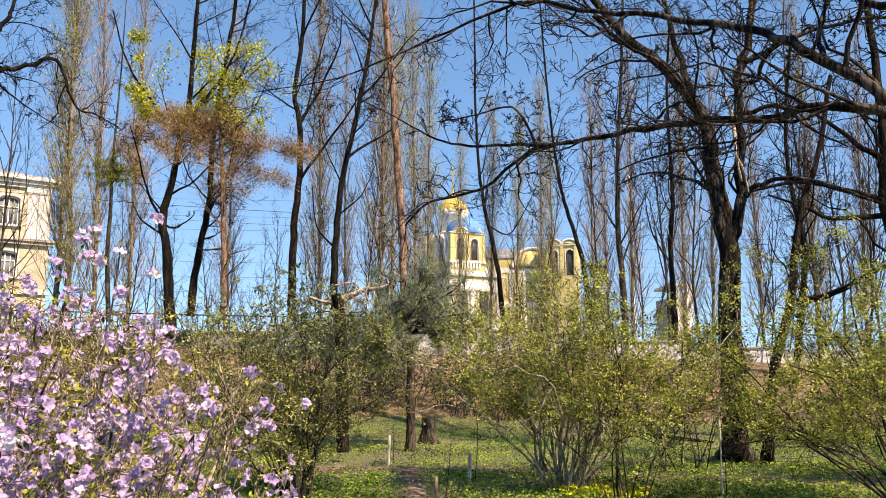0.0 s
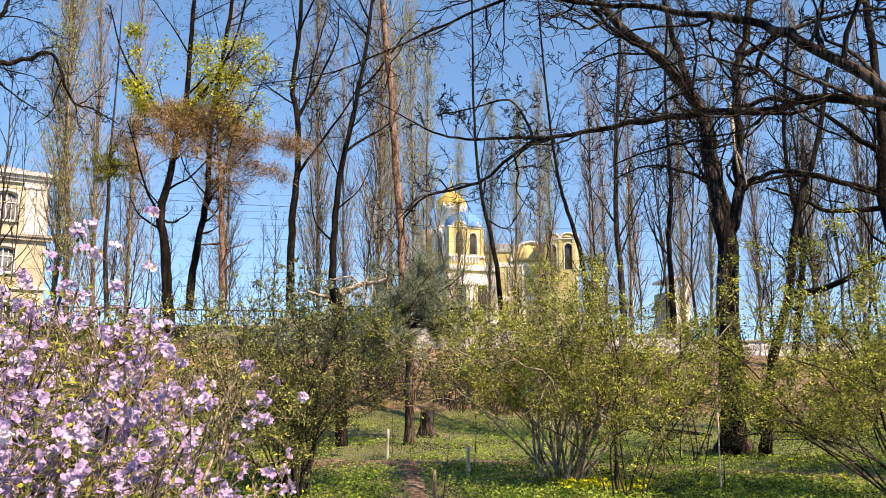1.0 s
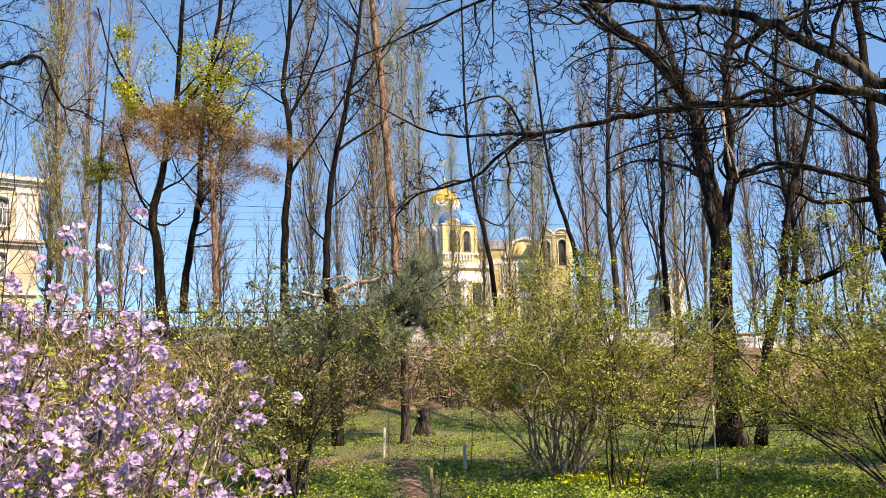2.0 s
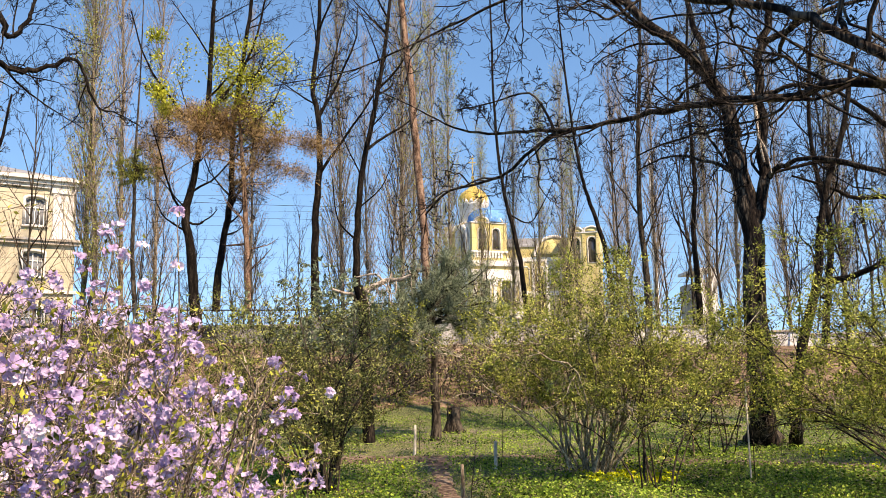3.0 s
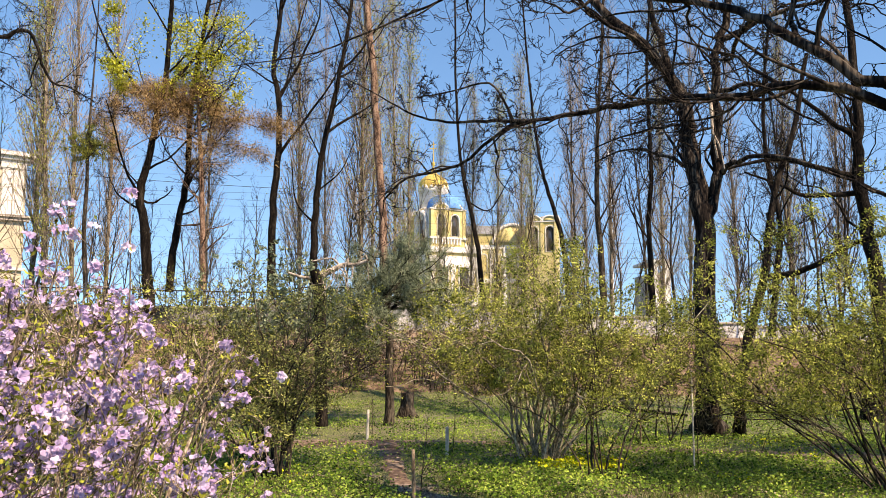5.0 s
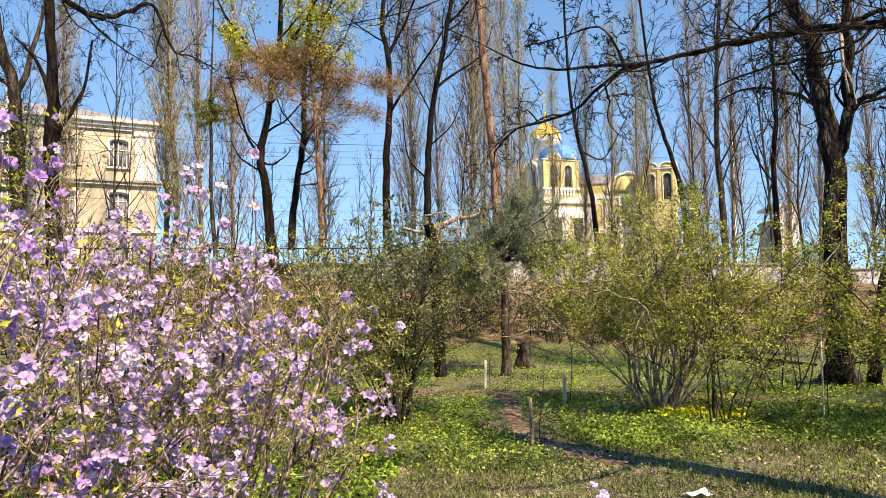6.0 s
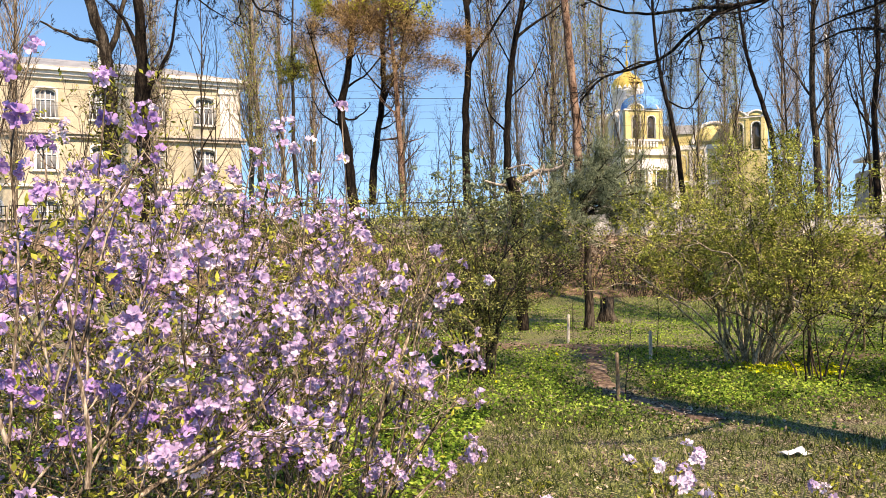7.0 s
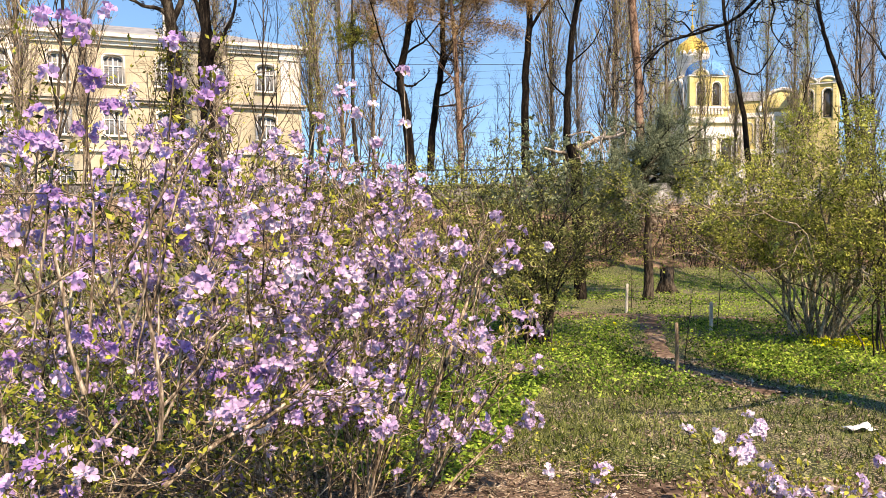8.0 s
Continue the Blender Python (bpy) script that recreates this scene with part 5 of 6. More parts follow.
# ---- shrubs ----
def shrub(name, base, stems, reach, height, label, seed, leaf_mat, per, leaf, bark=BARK_STEM, lean=(0, 0), species=BUSH, group="", keep=None, base_spread=0.26, twig=TWIG_SHRUB, thick=0.014):
    rnd = random.Random(seed)
    base = on_ground(*base)
    root = thing(name, base, label, "shrub", group)
    fine = Wood()
    for k in range(stems):
        a = k * 2.4 + rnd.uniform(-0.4, 0.4)
        tilt = reach * math.sqrt((k + 0.5) / stems)
        d = Vector((math.cos(a) * tilt + lean[0], math.sin(a) * tilt + lean[1], 1.0))
        q = base_spread * math.sqrt((k + 0.5) / stems) * rnd.uniform(0.6, 1.2)
        p = base + Vector((math.cos(a) * q, math.sin(a) * q, -0.04))
        w = Wood()
        grow(w, fine, rnd, p, d, height * rnd.uniform(0.65, 1.1) * math.sqrt(1 + tilt * tilt * 0.5), thick * rnd.uniform(0.7, 1.3), 0, species)
        stem_parts(w, bark, base, root, species["steps"][0])
    part("twigwork", fine.mesh("twigs", twig, base), root)
    if per:
        part("foliage", leaves("leaves", fine.tips, leaf_mat, np.random.default_rng(seed), per, 0.025, leaf, leaf * 0.5, base, keep), root)
    return root, fine


LEAFY = dict(BUSH, n=[1, 7, 5, 3], least=.003, wander=[.15, .25, .3, .3])
shrub("flowering_shrub", (1.55, 10.5), 32, 0.27, 2.85, "fan-shaped shrub with pale stems and fresh yellow-green leaves", 61, LEAF_YOUNG, 6, 0.035, thick=0.017, base_spread=0.28, lean=(0.03, 0), species=dict(LEAFY, wander=[.2, .26, .3, .3]), keep=lambda at: at[:, 2] > 0.9, group="leafing shrubs on the lawn")
shrub("flowering_shrub", (2.06, 9.4), 9, 0.26, 2.2, "narrow shrub with dark stems and yellow-green leaves", 62, LEAF_YOUNG, 7, 0.033, BARK_GREY, species=LEAFY, keep=lambda at: at[:, 2] > 0.5, group="leafing shrubs on the lawn")
shrub("flowering_shrub", (-1.7, 9.6), 30, 0.18, 2.3, "upright dark-stemmed shrub with olive-green leaves", 63, LEAF_OLIVE, 3, 0.036, BARK_GREY, lean=(-0.07, 0), base_spread=0.2, species=dict(LEAFY, n=[1, 8, 4, 3], ratio=[1, .26, .48, .5]), group="leafing shrubs on the lawn")
shrub("flowering_shrub", (5.0, 8.5), 26, 0.6, 2.8, "wide arching shrub with dark stems and yellow-green leaves", 64, LEAF_YOUNG, 7, 0.034, BARK_GREY, lean=(-0.25, 0.1), species=LEAFY, keep=lambda at: at[:, 2] > 0.8, group="leafing shrubs on the lawn")
shrub("flowering_shrub", (6.9, 10.6), 16, 0.5, 2.7, "wide arching shrub with yellow-green leaves", 65, LEAF_YOUNG, 6, 0.036, BARK_GREY, lean=(-0.15, 0), species=LEAFY, group="leafing shrubs on the lawn")
shrub("flowering_shrub", (3.7, 12.4), 6, 0.45, 2.0, "thin arching shrub with yellow-green leaves", 66, LEAF_YOUNG, 5, 0.038, BARK_GREY, species=LEAFY, keep=lambda at: at[:, 2] > 1.0, group="leafing shrubs on the lawn")
shrub("juniper", (-2.87, 18.28), 16, 0.3, 3.4, "loose grey-green juniper beside the broken tree", 67, NEEDLE, 12, 0.09, BARK_GREY, keep=lambda at: at[:, 2] > 1.6, species=dict(BUSH, n=[1, 7, 5, 0]))
shrub("flowering_shrub", (-3.4, 13.5), 13, 0.5, 3.0, "leafing shrub with brown stems behind the rhododendron", 68, LEAF_YOUNG, 4, 0.045, BARK_GREY, species=dict(BUSH, n=[1, 5, 4, 2], least=.0045), group="leafing shrubs on the lawn")
shrub("flowering_shrub", (-5.4, 11.5), 13, 0.5, 2.8, "leafing shrub with brown stems behind the rhododendron", 69, LEAF_YOUNG, 4, 0.042, BARK_GREY, species=dict(BUSH, n=[1, 5, 4, 2], least=.0045), group="leafing shrubs on the lawn")
rnd = random.Random(70)
for k in range(48):
    x, y = -14 + k * 0.82 + rnd.uniform(-0.5, 0.5), rnd.uniform(19, 28)
    if k >= 36:
        x, y = rnd.uniform(-5, 2), rnd.uniform(19.5, 23.5)
    elif -5 < x < 1:
        y = 19 + (y - 19) * 0.45
    shrub("bank_shrub", (x, y), 9, 0.5, rnd.uniform(1.0, 1.5) if -5 < x < 1 else rnd.uniform(1.2, 2.2), "bare brown-twigged shrub on the leaf-strewn bank", 71 + k, DRYLEAF if -5 < x < 2 else (LEAF_YOUNG, DRYLEAF, LEAF_DULL)[k % 3], 1 + k % 2, 0.07, BARK_GREY, group="shrubs on the bank", thick=0.012, species=dict(BUSH, n=[1, 5, 4, 0], steps=[6, 4, 3, 2], least=.006), twig=TWIG)

for k in range(4):
    shrub("crest_shrub", (1.2 + k * 1.3 + rnd.uniform(-0.3, 0.3), rnd.uniform(26.8, 28.7)), 8, 0.4, rnd.uniform(2.2, 3.0), "tall leafing shrub at the top of the bank", 120 + k, LEAF_YOUNG, 2, 0.075, BARK_GREY,
          group="shrubs on the bank", thick=0.016, species=dict(BUSH, n=[1, 6, 5, 0], steps=[6, 4, 3, 2], least=.007), twig=TWIG_POPLAR)

# dead broken tree with a bleached twisted limb
dead = Wood()
stub = Wood()
stub.line(smooth_line([(-1.61, 13.30, 0.18), (-1.67, 13.30, 2.17), (-1.71, 13.29, 2.49), (-1.77, 13.28, 2.71)], 4), [0.11 - 0.002 * k for k in range(13)])
dead.line(smooth_line([(-1.74, 13.29, 2.63), (-1.53, 13.31, 2.69), (-1.30, 13.34, 2.80), (-1.08, 13.26, 2.80), (-0.87, 13.17, 2.87)], 4), [0.062 - 0.0024 * k for k in range(17)])
dead.line(smooth_line([(-1.69, 13.29, 2.60), (-1.94, 13.26, 2.59), (-2.17, 13.12, 2.66)], 4), [0.038 - 0.0024 * k for k in range(9)])
dead.line(smooth_line([(-1.67, 13.30, 2.63), (-1.60, 13.30, 2.35), (-1.61, 13.30, 2.08)], 4), [0.034 - 0.002 * k for k in range(9)])
dead.line(smooth_line([(-1.34, 13.33, 2.77), (-1.49, 13.32, 2.91), (-1.79, 13.18, 2.85)], 3), [0.022 - 0.002 * k for k in range(7)])
rnd = random.Random(90)
for k in range(9):
    a = Vector((-1.71, 13.29, 2.69)).lerp(Vector((-0.97, 13.26, 2.85)), k / 9)
    dead.line(smooth_line([a, a + Vector((rnd.uniform(-.15, .15), -.05, rnd.uniform(-.25, .12))), a + Vector((rnd.uniform(-.3, .3), -.1, rnd.uniform(-.55, .05)))], 3), [0.014, 0.013, 0.012, 0.01, 0.008, 0.006, 0.004])
root = thing("broken_tree", (-1.61, 13.30, 0.18), "snapped tree stub with a bleached twisted limb", "tree")
part("trunk", stub.mesh("trunk", BARK_DARK, root.location, 0.25), root)
part("limb", dead.mesh("limb", DEADWOOD, root.location, 0.25), root, "bleached twisted limb")


# fallen branch at the foot of the bank
log = Wood()
log.line([on_ground(p.x, p.y, 0.05) for p in smooth_line([(3.97, 18.07, 0.38), (4.37, 17.46, 0.26), (4.79, 16.83, 0.12), (5.27, 16.16, -0.01)], 5)], [0.07 - 0.003 * k for k in range(16)])
tagged(new("fallen_branch", log.mesh("fallen_branch", BARK_DARK, (0, 0, 0), 0.2)), "dark fallen branch lying at the foot of the bank", "branch")


# ---- stump, stakes and saplings on the lawn ----
def build_stump():
    at = (-0.30, 16.46, 0.0)
    w = Wood()
    top = Vector(at) + Vector((0, 0, 0.5))
    w.line([Vector(at) + Vector((0, 0, -0.05)), Vector(at) + Vector((0, 0, 0.05)), Vector(at) + Vector((0.0, 0, 0.2)), Vector(at) + Vector((0.01, 0, 0.38)), top, top + Vector((0, 0, 0.01))], [0.2, 0.165, 0.135, 0.125, 0.125, 0.02])
    root = thing("tree_stump", at, "short weathered grey-brown tree stump", "stump")
    part("body", w.mesh("body", BARK_GREY, at, 0.3), root)
    for a in (0.4, 2.3, 3.6, 5.2):
        r = Wood()
        q = Vector(at)
        r.line([q + Vector((0.08 * math.cos(a), 0.08 * math.sin(a), 0.22)), q + Vector((0.16 * math.cos(a), 0.16 * math.sin(a), 0.06)), q + Vector((0.27 * math.cos(a), 0.27 * math.sin(a), -0.03))], [0.07, 0.06, 0.03])
        part("root", r.mesh("root", BARK_GREY, at, 0.2), root)


build_stump()


def stake(x, y, h, r, mat, label, lean=0.0, sap=0.0, seed=0):
    base = on_ground(x, y)
    ob = new("stake", turned("stake", [(r * 0.9, -0.05), (r, 0.05), (r * 0.95, h * 0.6), (r * 0.9, h - 0.01), (r * 0.55, h), (0.0, h + 0.004)], mat, 8, False))
    ob.matrix_basis = Matrix.Translation(base) @ Matrix.Rotation(lean, 4, "Y")
    tagged(ob, label, "stake", "stakes on the lawn")
    if sap:
        rnd = random.Random(seed)
        root = thing("sapling", base + Vector((0.07, 0.06, 0)), "thin newly planted sapling tied beside a stake", "tree", "saplings on the lawn")
        w, fine = Wood(), Wood()
        grow(w, fine, rnd, base + Vector((0.07, 0.06, -0.03)), Vector((0, 0, 1)), sap, 0.007, 0, dict(BUSH, n=[1, 9, 4, 0], angle=[0, 45, 40, 40], ratio=[1, .3, .5, .4], start=[0, .25, .2, .1], wander=[.03, .12, .15, .15]))
        part("stem", w.mesh("stem", BARK_GREY, root.location), root)
        part("twigwork", fine.mesh("twigs", BARK_STEM, root.location), root)


stake(*(-0.85, 12.95), 0.46, 0.022, POST_PALE, "pale wooden stake in the lawn", 0.03, 0.7, 1)
stake(*(0.35, 10.91), 0.4, 0.024, POST_PALE, "pale brown wooden stake in the lawn", 0.0, 1.3, 2)
stake(*(-0.06, 8.25), 0.5, 0.02, POST_BROWN, "brown wooden stake beside the track", -0.02, 0.85, 3)
stake(*(3.3, 9.85), 1.2, 0.011, POST_PALE, "tall thin stake on the lawn", 0.0, 1.4, 4)
stake(*(3.28, 12.20), 0.62, 0.015, POST_BROWN, "thin wooden stake on the lawn", 0.0)


# ---- rhododendrons ----
def flower_mesh_parts(rng, count, size, spread):
    """Verts and faces of a truss of five-petalled funnel flowers."""
    V, F, S, SF = [], [], [], []
    for k in range(count):
        a, t = k * 2.399 + rng.uniform(-0.3, 0.3), (0.25 + 0.75 * k / max(count - 1, 1)) * spread
        axis = Vector((math.cos(a) * math.sin(t), math.sin(a) * math.sin(t), math.cos(t)))
        m = axis.to_track_quat("Z", "Y").to_matrix() @ Matrix.Rotation(rng.uniform(0, 6.28), 3, "Z")
        at = axis * size * 0.5
        sc = size * rng.uniform(0.8, 1.15)
        for q in range(5):
            b = q * 1.2566 + rng.uniform(-0.08, 0.08)
            rad, tan = Vector((math.cos(b), math.sin(b), 0)), Vector((-math.sin(b), math.cos(b), 0))
            curl = rng.uniform(-0.15, 0.25)
            o = len(V)
            ruffle = rng.uniform(-0.13, 0.13, 6)
            for r, wd, z in ((0.04, 0, 0), (0.25, -0.19, 0.36 + ruffle[0]), (0.27, 0, 0.3), (0.25, 0.19, 0.36 + ruffle[1]), (0.46, -0.28, 0.55 - curl + ruffle[2]), (0.48, 0, 0.48 - curl),
                             (0.46, 0.28, 0.55 - curl + ruffle[3]), (0.62, -0.13, 0.56 - curl * 1.6 + ruffle[4]), (0.62, 0.13, 0.56 - curl * 1.6 + ruffle[5])):
                V.append(at + m @ ((rad * r + tan * wd + Vector((0, 0, z))) * sc))
            F += [[o + a, o + b, o + c] for a, b, c in ((0, 1, 2), (0, 2, 3), (1, 4, 5), (1, 5, 2), (2, 5, 6), (2, 6, 3), (4, 7, 5), (7, 8, 5), (5, 8, 6))]
        for q in range(4):
            b = rng.uniform(0, 6.28)
            tip = Vector((0.2 * math.cos(b), 0.2 * math.sin(b), 0.62))
            o = len(S)
            S += [at, at + m @ (tip * sc), at + m @ ((tip + Vector((0.03, 0.03, 0))) * sc)]
            SF.append([o, o + 1, o + 2])
    return np.array([tuple(v) for v in V]), np.array(F), np.array([tuple(v) for v in S]), np.array(SF)


def trusses(seed, mat, size):
    made = []
    rng = np.random.default_rng(seed)
    for k in range(6):
        V, F, S, SF = flower_mesh_parts(rng, (2, 4, 5, 6, 3, 4)[k], size, 1.25)
        me = mesh_of("flower_truss", np.concatenate([V, S]), [F, SF + len(V)], mat)
        me.materials.append(STAMEN)
        me.polygons.foreach_set("material_index", np.array([0] * len(F) + [1] * len(SF), np.int32))
        made.append((me, V, F))
    return made


def trimmed(w, inside):
    """The branches of w cut off where they leave the crown."""
    lines = []
    for pts, radii in w.lines:
        k = next((i for i, p in enumerate(pts) if i > 1 and not inside(p)), len(pts))
        if k > 1 and inside(pts[0]):
            lines.append((pts[:k], radii[:k]))
    w.lines = lines
    w.segs = [q for q in w.segs if inside(Vector(q[:3])) and inside(Vector(q[3:6]))]


def rhododendron(base, stems, reach, height, label, seed, petals, bloom, leaf_per, limit=300, lean=(0, 0), base_spread=0.45, low=0.2, shoots=(), thick=0.011, size=0.03, crown=None):
    rnd = random.Random(seed)
    rng = np.random.default_rng(seed)
    base = on_ground(*base)
    root = thing("rhododendron", base, label, "shrub", "flowering rhododendrons")
    fine = Wood()
    for k in range(stems):
        a = k * 2.4 + rnd.uniform(-0.4, 0.4)
        tilt = reach * math.sqrt((k + 0.5) / stems)
        d = Vector((math.cos(a) * tilt + lean[0], math.sin(a) * tilt + lean[1], 1.0))
        p = base + Vector((math.cos(a) * base_spread * rnd.random(), math.sin(a) * base_spread * rnd.random(), -0.04))
        w = Wood()
        if k % 3 == 2:
            d = Vector((d.x * 1.9, d.y * 1.9, 0.55))
        grow(w, fine, rnd, p, d, height * rnd.uniform(0.7, 1.05) * (0.8 if k % 3 == 2 else 1 + 0.12 * tilt), thick * rnd.uniform(0.6, 1.3), 0, RHODO)
        if crown:
            trimmed(w, lambda p: crown(p.x - base.x, p.z - 0.05))
        stem_parts(w, BARK_RHODO, base, root, RHODO["steps"][0])
    if crown:
        trimmed(fine, lambda p: crown(p.x - base.x, p.z - 0.03))
        fine.tips = [t for t in fine.tips if crown(t[0].x - base.x, t[0].z)]
    ends = []
    for pts in shoots:
        line = smooth_line(pts, 4)
        fine.line(line, [0.006 - 0.0035 * k / len(line) for k in range(len(line))])
        ends.append((line[-1], (line[-1] - line[-2]).normalized()))
        for k in range(len(line) // 4, len(line) - 1, 2):
            q = line[k] + Vector((rnd.uniform(-.06, .06), rnd.uniform(-.06, .06), rnd.uniform(0.01, .05)))
            fine.segs.append((*line[k], *q, 0.0025, 0.0018))
            ends.append((q, (q - line[k]).normalized()))
    part("twigwork", fine.mesh("twigs", BARK_RHODO, base), root)
    tips = [t for t in fine.tips if t[0].z > low]
    rnd.shuffle(tips)
    tips.sort(key=lambda t: rnd.random() - 0.6 * noise.noise(t[0] * 3.2) + (0.6 if t[0].z < 0.75 and t[0].x < base.x + 0.4 else 0.0))
    tips = ends + tips
    n = int(len(tips) * bloom) + len(ends)
    part("foliage", leaves("leaves", tips[n:] + tips[:n // 3], LEAF_RHODO, rng, leaf_per, 0.02, 0.033, 0.014, base), root)
    kinds = trusses(seed + 1, petals, size)
    rest_v, rest_f, count = [], [], 0
    for k, (p, d) in enumerate(tips[:n]):
        d = (d + Vector((0.25, -0.45, 0.25)) * 0.5 + Vector([rnd.gauss(0, .5) for _ in range(3)])).normalized()
        m = Matrix.Translation(p - base) @ d.to_track_quat("Z", "Y").to_matrix().to_4x4() @ Matrix.Rotation(rnd.uniform(0, 6.28), 4, "Z") @ Matrix.Scale(rnd.uniform(0.85, 1.2), 4)
        me, V, F = kinds[rnd.randrange(len(kinds))]
        if k < limit:
            part("flower_truss", me, root).matrix_basis = m
        else:
            A = np.array(m)
            rest_f.append(F + count)
            rest_v.append(V @ A[:3, :3].T + A[:3, 3])
            count += len(V)
    if rest_v:
        part("blossom", mesh_of("blossom", np.concatenate(rest_v), [np.concatenate(rest_f)], petals), root, kind="stuff")
    return root


rhododendron((-1.72, 3.7), 34, 0.52, 2.2, "large rhododendron covered in pale lilac flowers", 101, PETAL, 0.2, 2, base_spread=0.5,
             crown=lambda dx, z: z < 1.98 - 0.42 * max(dx + 0.2, 0) and -1.5 < dx < 0.98,
             shoots=[((-1.70, 3.47, 1.46), (-1.56, 3.43, 1.78), (-1.52, 3.44, 2.04), (-1.55, 3.43, 2.14)), ((-1.50, 3.56, 1.46), (-1.42, 3.48, 1.88), (-1.37, 3.40, 2.05)),
                     ((-1.01, 3.72, 1.10), (-0.88, 3.65, 1.30), (-0.80, 3.67, 1.40)), ((-1.35, 3.62, 1.38), (-1.26, 3.54, 1.70), (-1.24, 3.44, 2.21)),
                     ((-1.74, 3.45, 1.46), (-1.69, 3.37, 1.78), (-1.65, 3.39, 2.01)), ((-1.89, 3.38, 1.46), (-1.79, 3.32, 1.78), (-1.81, 3.31, 1.93))])
violet = rhododendron((-2.5, 2.05), 13, 0.5, 1.85, "open rhododendron with shade-violet flowers and bare pale stems", 103, PETAL_SHADED, 0.085, 2, base_spread=0.4, size=0.032,
             shoots=[((-1.73, 2.29, 1.11), (-1.72, 2.30, 1.49), (-1.69, 2.33, 1.91), (-1.67, 2.34, 2.15)), ((-1.69, 2.20, 1.24), (-1.62, 2.25, 1.62), (-1.57, 2.35, 1.87), (-1.57, 2.41, 2.03)),
                     ((-1.85, 2.08, 1.00), (-1.82, 2.10, 1.54), (-1.83, 2.09, 1.89), (-1.78, 2.13, 2.21)), ((-1.89, 1.91, 1.20), (-1.84, 1.95, 1.71), (-1.80, 1.98, 2.01), (-1.85, 1.94, 2.15)),
                     ((-1.82, 2.23, 1.16), (-1.85, 2.20, 1.53), (-1.82, 2.23, 1.76), (-1.83, 2.23, 1.91)), ((-1.99, 1.95, 1.36), (-1.95, 1.99, 1.62), (-1.93, 2.00, 1.87))])
rhododendron((-3.2, 4.1), 18, 0.5, 2.1, "rhododendron with lilac flowers behind the violet one", 107, PETAL, 0.09, 2)
for k, (x, y) in enumerate(((-0.15, 3.5), (0.45, 3.3), (1.05, 3.6), (0.3, 3.75))):
    rhododendron((x, y), 4, 0.55, 0.55, "low sparse rhododendron with lilac flowers", 109 + 2 * k, PETAL, 0.04, 1, base_spread=0.3, low=0.1, thick=0.004, size=0.032)

# long bare pale shoots and a low dead branch among them
for pts, r in (([(-1.75, 2.03, 1.26), (-1.60, 2.02, 1.48), (-1.51, 2.03, 1.64), (-1.40, 2.04, 1.78)], 0.007), ([(-1.82, 1.97, 1.16), (-1.80, 1.99, 1.49), (-1.77, 2.01, 1.73)], 0.005),
               ([(-1.62, 2.00, 1.20), (-1.55, 2.00, 1.40), (-1.51, 1.96, 1.70)], 0.005), ([(-1.82, 1.69, 1.32), (-1.75, 1.77, 1.35), (-1.67, 1.83, 1.41), (-1.64, 1.86, 1.43)], 0.005),
               ([(-1.71, 2.31, 0.86), (-1.57, 2.41, 0.84), (-1.45, 2.47, 0.82), (-1.44, 2.54, 0.85), (-1.36, 2.75, 0.88), (-1.22, 2.92, 0.88)], 0.008), ([(-1.67, 2.22, 0.67), (-1.55, 2.36, 0.79), (-1.42, 2.49, 0.86), (-1.33, 2.65, 0.97)], 0.011),
               ([(-1.56, 2.05, 0.88), (-1.55, 2.05, 1.03), (-1.58, 2.04, 1.26), (-1.59, 2.02, 1.45)], 0.009), ([(-1.55, 2.05, 0.98), (-1.46, 2.12, 1.10), (-1.46, 2.18, 1.17), (-1.44, 2.25, 1.21)], 0.006),
               ([(-1.72, 1.92, 1.04), (-1.75, 1.90, 1.19), (-1.76, 1.89, 1.34), (-1.78, 1.88, 1.47)], 0.008)):
    shoot = Wood()
    line = smooth_line(pts, 4)
    shoot.lines.append((line, [r * (1 - 0.55 * k / len(line)) for k in range(len(line))]))
    part("bare_shoot", shoot.mesh("bare_shoot", BARK_RHODO, violet.location), violet)


# ---- turf, ground cover and litter ----
def scatter(rng, n, x0, x1, y0, y1, mask):
    """Points on the ground kept where mask(x, y) beats a random number."""
    x, y, u = rng.uniform(x0, x1, n), rng.uniform(y0, y1, n), rng.random(n)
    pts = [(a, b, ground_z(a, b)) for a, b, c in zip(x, y, u) if c < mask(a, b)]
    return np.array(pts)


def near_path(x, y):
    """0 on the trodden tracks, 1 away from them."""
    track = min(math.hypot(x - a, y - b) for a, b in TRACK)
    return min(max((track - 0.12) / 0.4, 0.05), 1.0)


TRACK = [tuple(p[:2]) for p in smooth_line([(-9, 13.4, 0), (-4, 12.5, 0), (-1.2, 12.4, 0), (1.0, 12.6, 0), (3.5, 11.6, 0), (7, 10.4, 0), (11, 9.6, 0)], 8)]
TRACK += [tuple(p[:2]) for p in smooth_line([(-0.5, 12.3, 0), (-0.35, 10.6, 0), (-0.2, 9.2, 0), (0.3, 8.1, 0), (0.8, 7.4, 0)], 6)]


def cover_mask(x, y):
    lush = noise.noise((x * 0.45, y * 0.45, 7.0)) + 0.35 * noise.noise((x * 1.6, y * 1.6, 3.0))
    band = 1.0 if 8.6 < y < 12.2 else 1.0 if 12.2 <= y < 19 else max(0.0, 1 - (8.6 - y) / 2.0) if y <= 8.6 else 0.45
    return max(0.0, min(1.0, 0.7 + lush * 1.1)) * band * near_path(x, y)


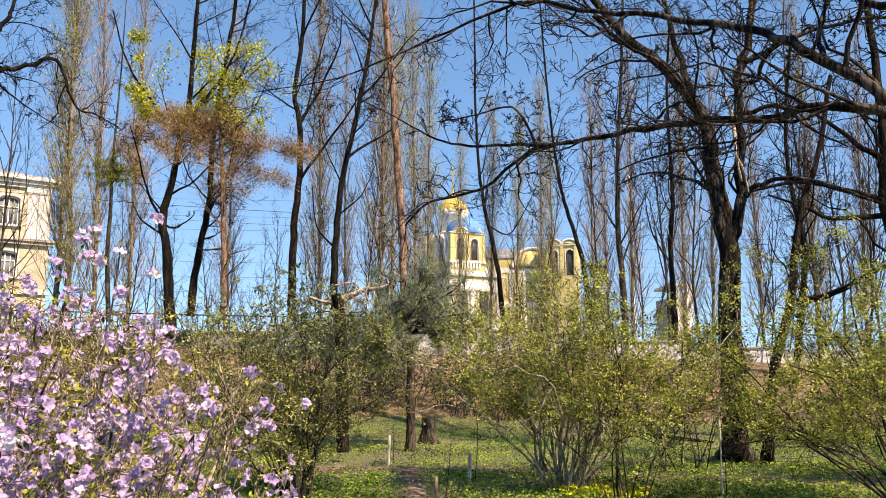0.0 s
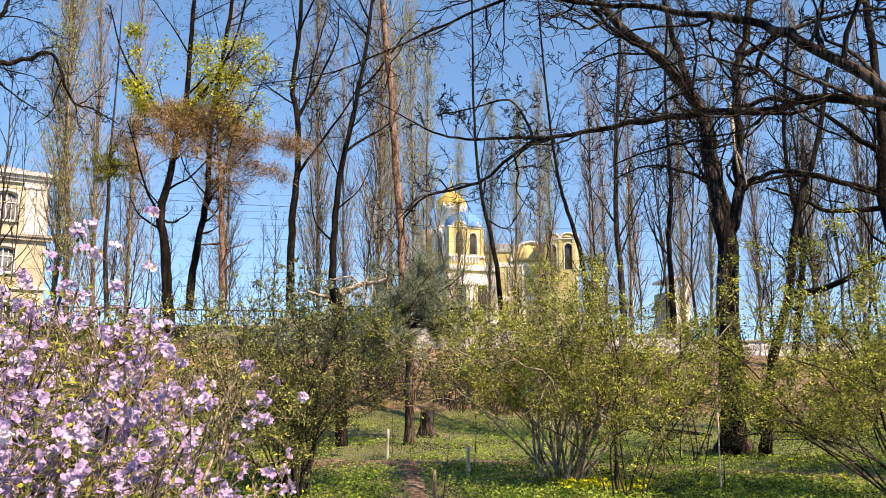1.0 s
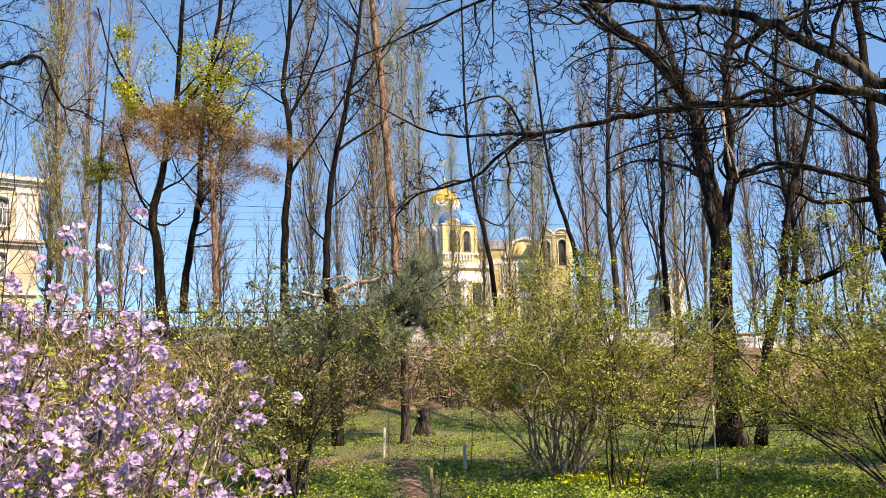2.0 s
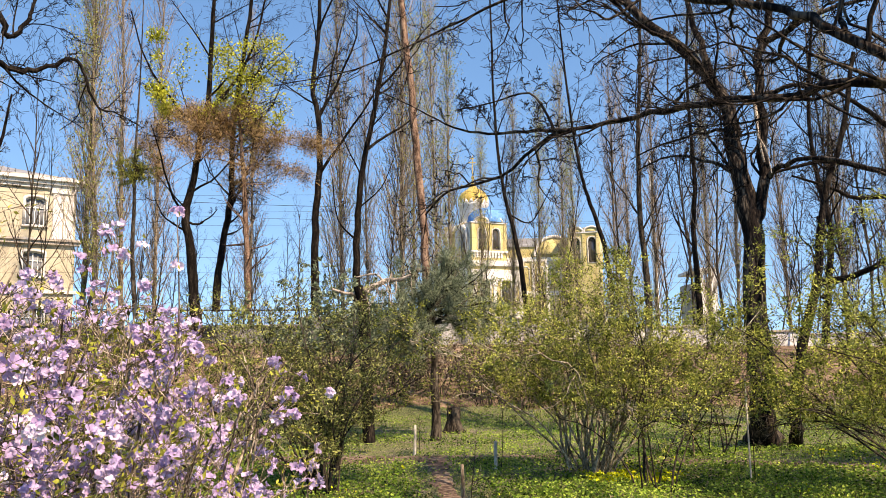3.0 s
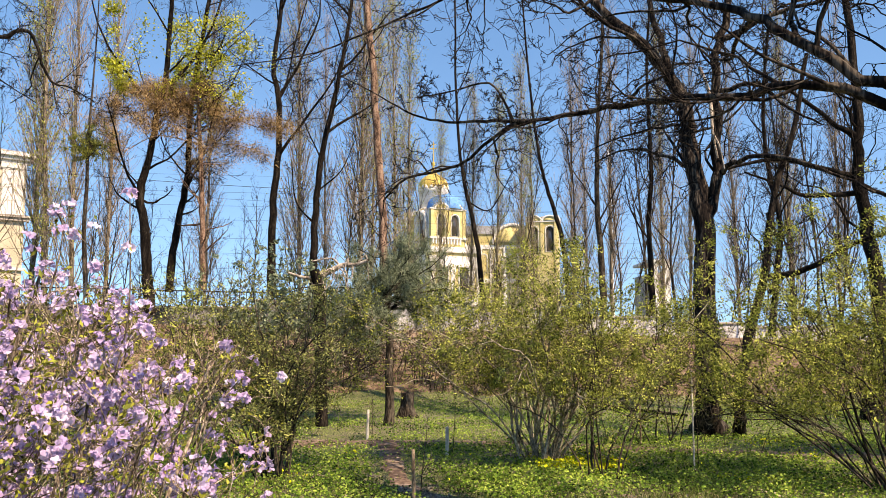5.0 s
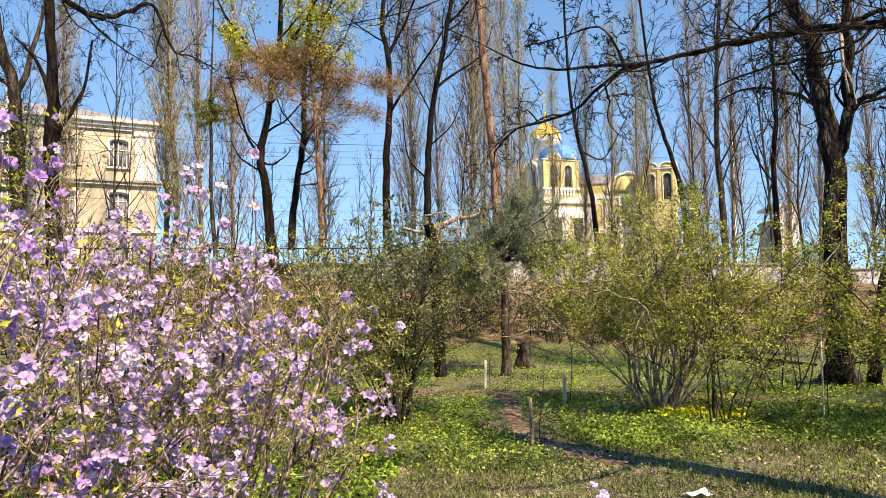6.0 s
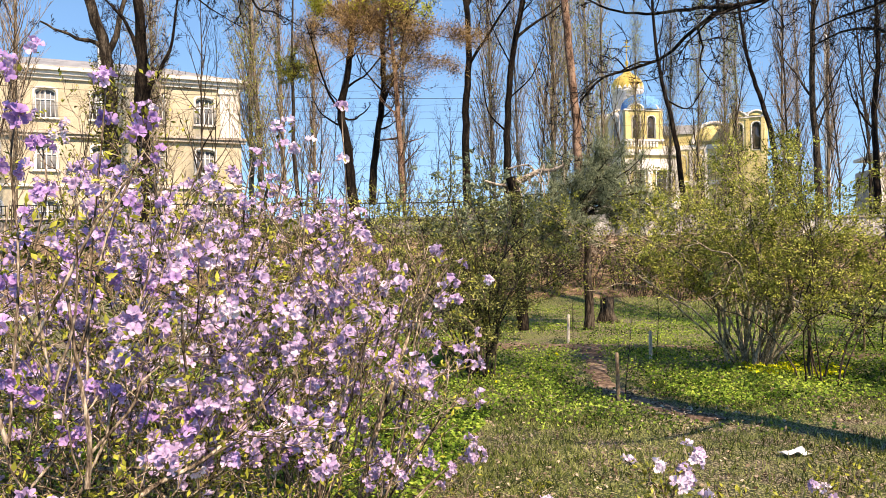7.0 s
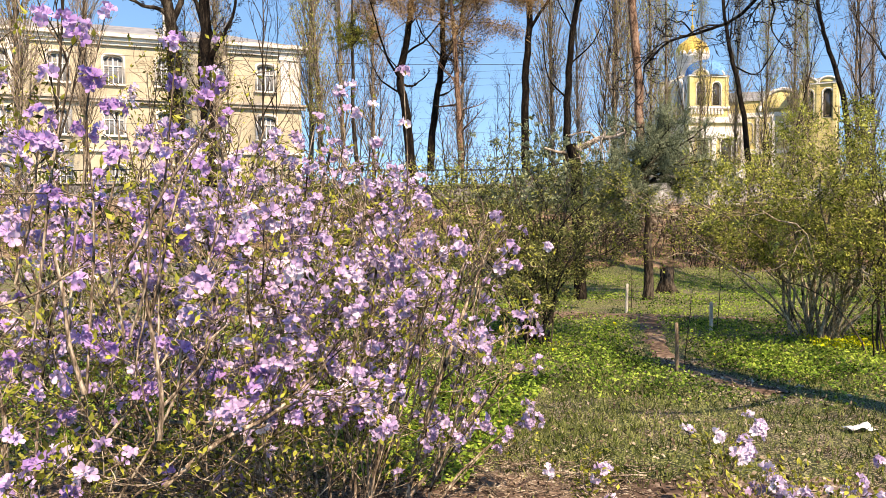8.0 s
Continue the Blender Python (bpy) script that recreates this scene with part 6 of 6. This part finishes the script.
def grass_mask(x, y):
    return max(0.06, min(1.0, 0.55 + 1.2 * noise.noise((x * 0.8, y * 0.8, 11.0)))) * near_path(x, y) * (0.12 if y < 4.6 + 0.5 * noise.noise((x, 3.0, 0.0)) else 1.0)


rng = np.random.default_rng(7)
at = np.concatenate([scatter(rng, 150000, -6, 7.5, 6.4, 13, cover_mask), scatter(rng, 60000, -6.5, -1.2, 4.3, 7.4, lambda x, y: 0.75 * near_path(x, y)), scatter(rng, 110000, -7, 10, 12.9, 23, cover_mask)])
at[:, 2] += rng.uniform(0.015, 0.09, len(at))
v, f = blades(rng, at, np.tile([0, -0.15, 0.25], (len(at), 1)), 0.032, 0.027, 0.35, 0.9)
tagged(new("ground_cover", mesh_of("ground_cover", v, [f], COVER)), "bright green low ground-cover leaves", "ground cover", kind="stuff")
at = scatter(rng, 165000, -5, 6, 3.4, 9.5, grass_mask)
v, f = blades(rng, at, np.tile([0, 0, 1.0], (len(at), 1)), 0.05, 0.008, 1.0, 0.6)
tagged(new("grass", mesh_of("grass", v, [f], GRASS)), "short thin lawn grass", "grass", kind="stuff")
at = scatter(rng, 9000, -5, 8, 8.8, 12.3, lambda x, y: (0.9 if noise.noise((x * 0.7, y * 0.9, 21.0)) > 0.38 or math.hypot(x - 1.9, y - 10.3) < 0.7 else 0.025) * near_path(x, y) * 0.4)
patch = scatter(rng, 1100, 1.4, 2.7, 9.5, 10.6, lambda x, y: 0.9 if math.hypot((x - 1.95) / 0.6, (y - 10.1) / 0.5) < 1 + 0.5 * noise.noise((x * 3, y * 3, 2.0)) else 0.0)
at = np.concatenate([at, patch])
at[:, 2] += rng.uniform(0.06, 0.1, len(at))
v, f = blades(rng, at, np.tile([0, -0.3, 0.5], (len(at), 1)), 0.036, 0.034, 0.6, 0.8)
tagged(new("yellow_flowers", mesh_of("yellow_flowers", v, [f], YELLOW)), "scattered small yellow spring flowers", "flowers", kind="stuff")
at = scatter(rng, 70000, -4, 6, 2.6, 9.0, lambda x, y: 0.5 - 0.4 * near_path(x, y) + 0.25 * max(0, noise.noise((x, y, 31.0))) + (0.4 if y < 5.0 else 0))
at2 = scatter(rng, 36000, -14, 17, 18, 29, lambda x, y: 0.75)
at = np.concatenate([at, at2])
at[:, 2] += rng.uniform(0.01, 0.03, len(at))
v, f = blades(rng, at, np.tile([0, -0.1, 0.15], (len(at), 1)), 0.034, 0.02, 0.3, 0.9)
tagged(new("fallen_leaves", mesh_of("fallen_leaves", v, [f], DRYLEAF)), "dry brown fallen leaves", "leaf litter", kind="stuff")


def build_paper():
    at = on_ground(*(1.18, 6.18))
    n = 9
    v = []
    for i in range(n):
        for j in range(n):
            x, y = (i / (n - 1) - 0.5) * 0.2, (j / (n - 1) - 0.5) * 0.11
            v.append((x, y, 0.035 + 0.035 * noise.noise((x * 14, y * 14, 2.0)) + 0.02 * abs(noise.noise((x * 40, y * 40, 7.0)))))
    f = [[i * n + j, (i + 1) * n + j, (i + 1) * n + j + 1, i * n + j + 1] for i in range(n - 1) for j in range(n - 1)]
    ob = new("crumpled_paper", mesh_of("crumpled_paper", v, [np.array(f)], PAPER))
    ob.matrix_basis = Matrix.Translation(at) @ Matrix.Rotation(0.5, 4, "Z")
    sol = ob.modifiers.new("thickness", "SOLIDIFY")
    sol.thickness = 0.004
    tagged(ob, "crumpled white scrap of paper on the grass", "litter")


build_paper()


# fallen twigs under the rhododendrons
sticks = Wood()
rnd = random.Random(9)
for k in range(3200):
    x, y = rnd.uniform(-4.0, -0.2), rnd.uniform(2.4, 4.9)
    a, h = rnd.uniform(0, 6.283), rnd.uniform(0.06, 0.22)
    p, q = on_ground(x, y, 0.012 + rnd.uniform(0, 0.05)), on_ground(x + h * math.cos(a), y + h * math.sin(a), 0.012 + rnd.uniform(0, 0.06))
    sticks.segs.append((*p, *q, rnd.uniform(0.002, 0.005), 0.002))
tagged(new("fallen_twigs", sticks.mesh("fallen_twigs", BARK_RHODO)), "dead twigs lying under the rhododendrons", "twigs", kind="stuff")


# ---- overhead wires along the street ----
def wire(a, b, sag, r):
    a, b = Vector(a), Vector(b)
    w = Wood()
    w.lines.append(([a.lerp(b, k / 24) + Vector((0, 0, -sag * 4 * (k / 24) * (1 - k / 24))) for k in range(25)], [r] * 25))
    tagged(new("overhead_wire", w.mesh("overhead_wire", IRON)), "thin dark overhead street wire", "wire", "wires over the street")


for k in range(7):
    wire((-38, 33.0 + k * 0.5, 5.2 + k * 0.75), (30, 37.5 + k * 0.4, 4.6 + k * 0.8), 0.35 + 0.06 * (k % 3), 0.005)
wire((-34, 34.5, 9.6), (26, 36.5, 7.2), 0.9, 0.006)
wire((-40, 30.0, 10.8), (-6, 40.0, 9.0), 0.5, 0.012)
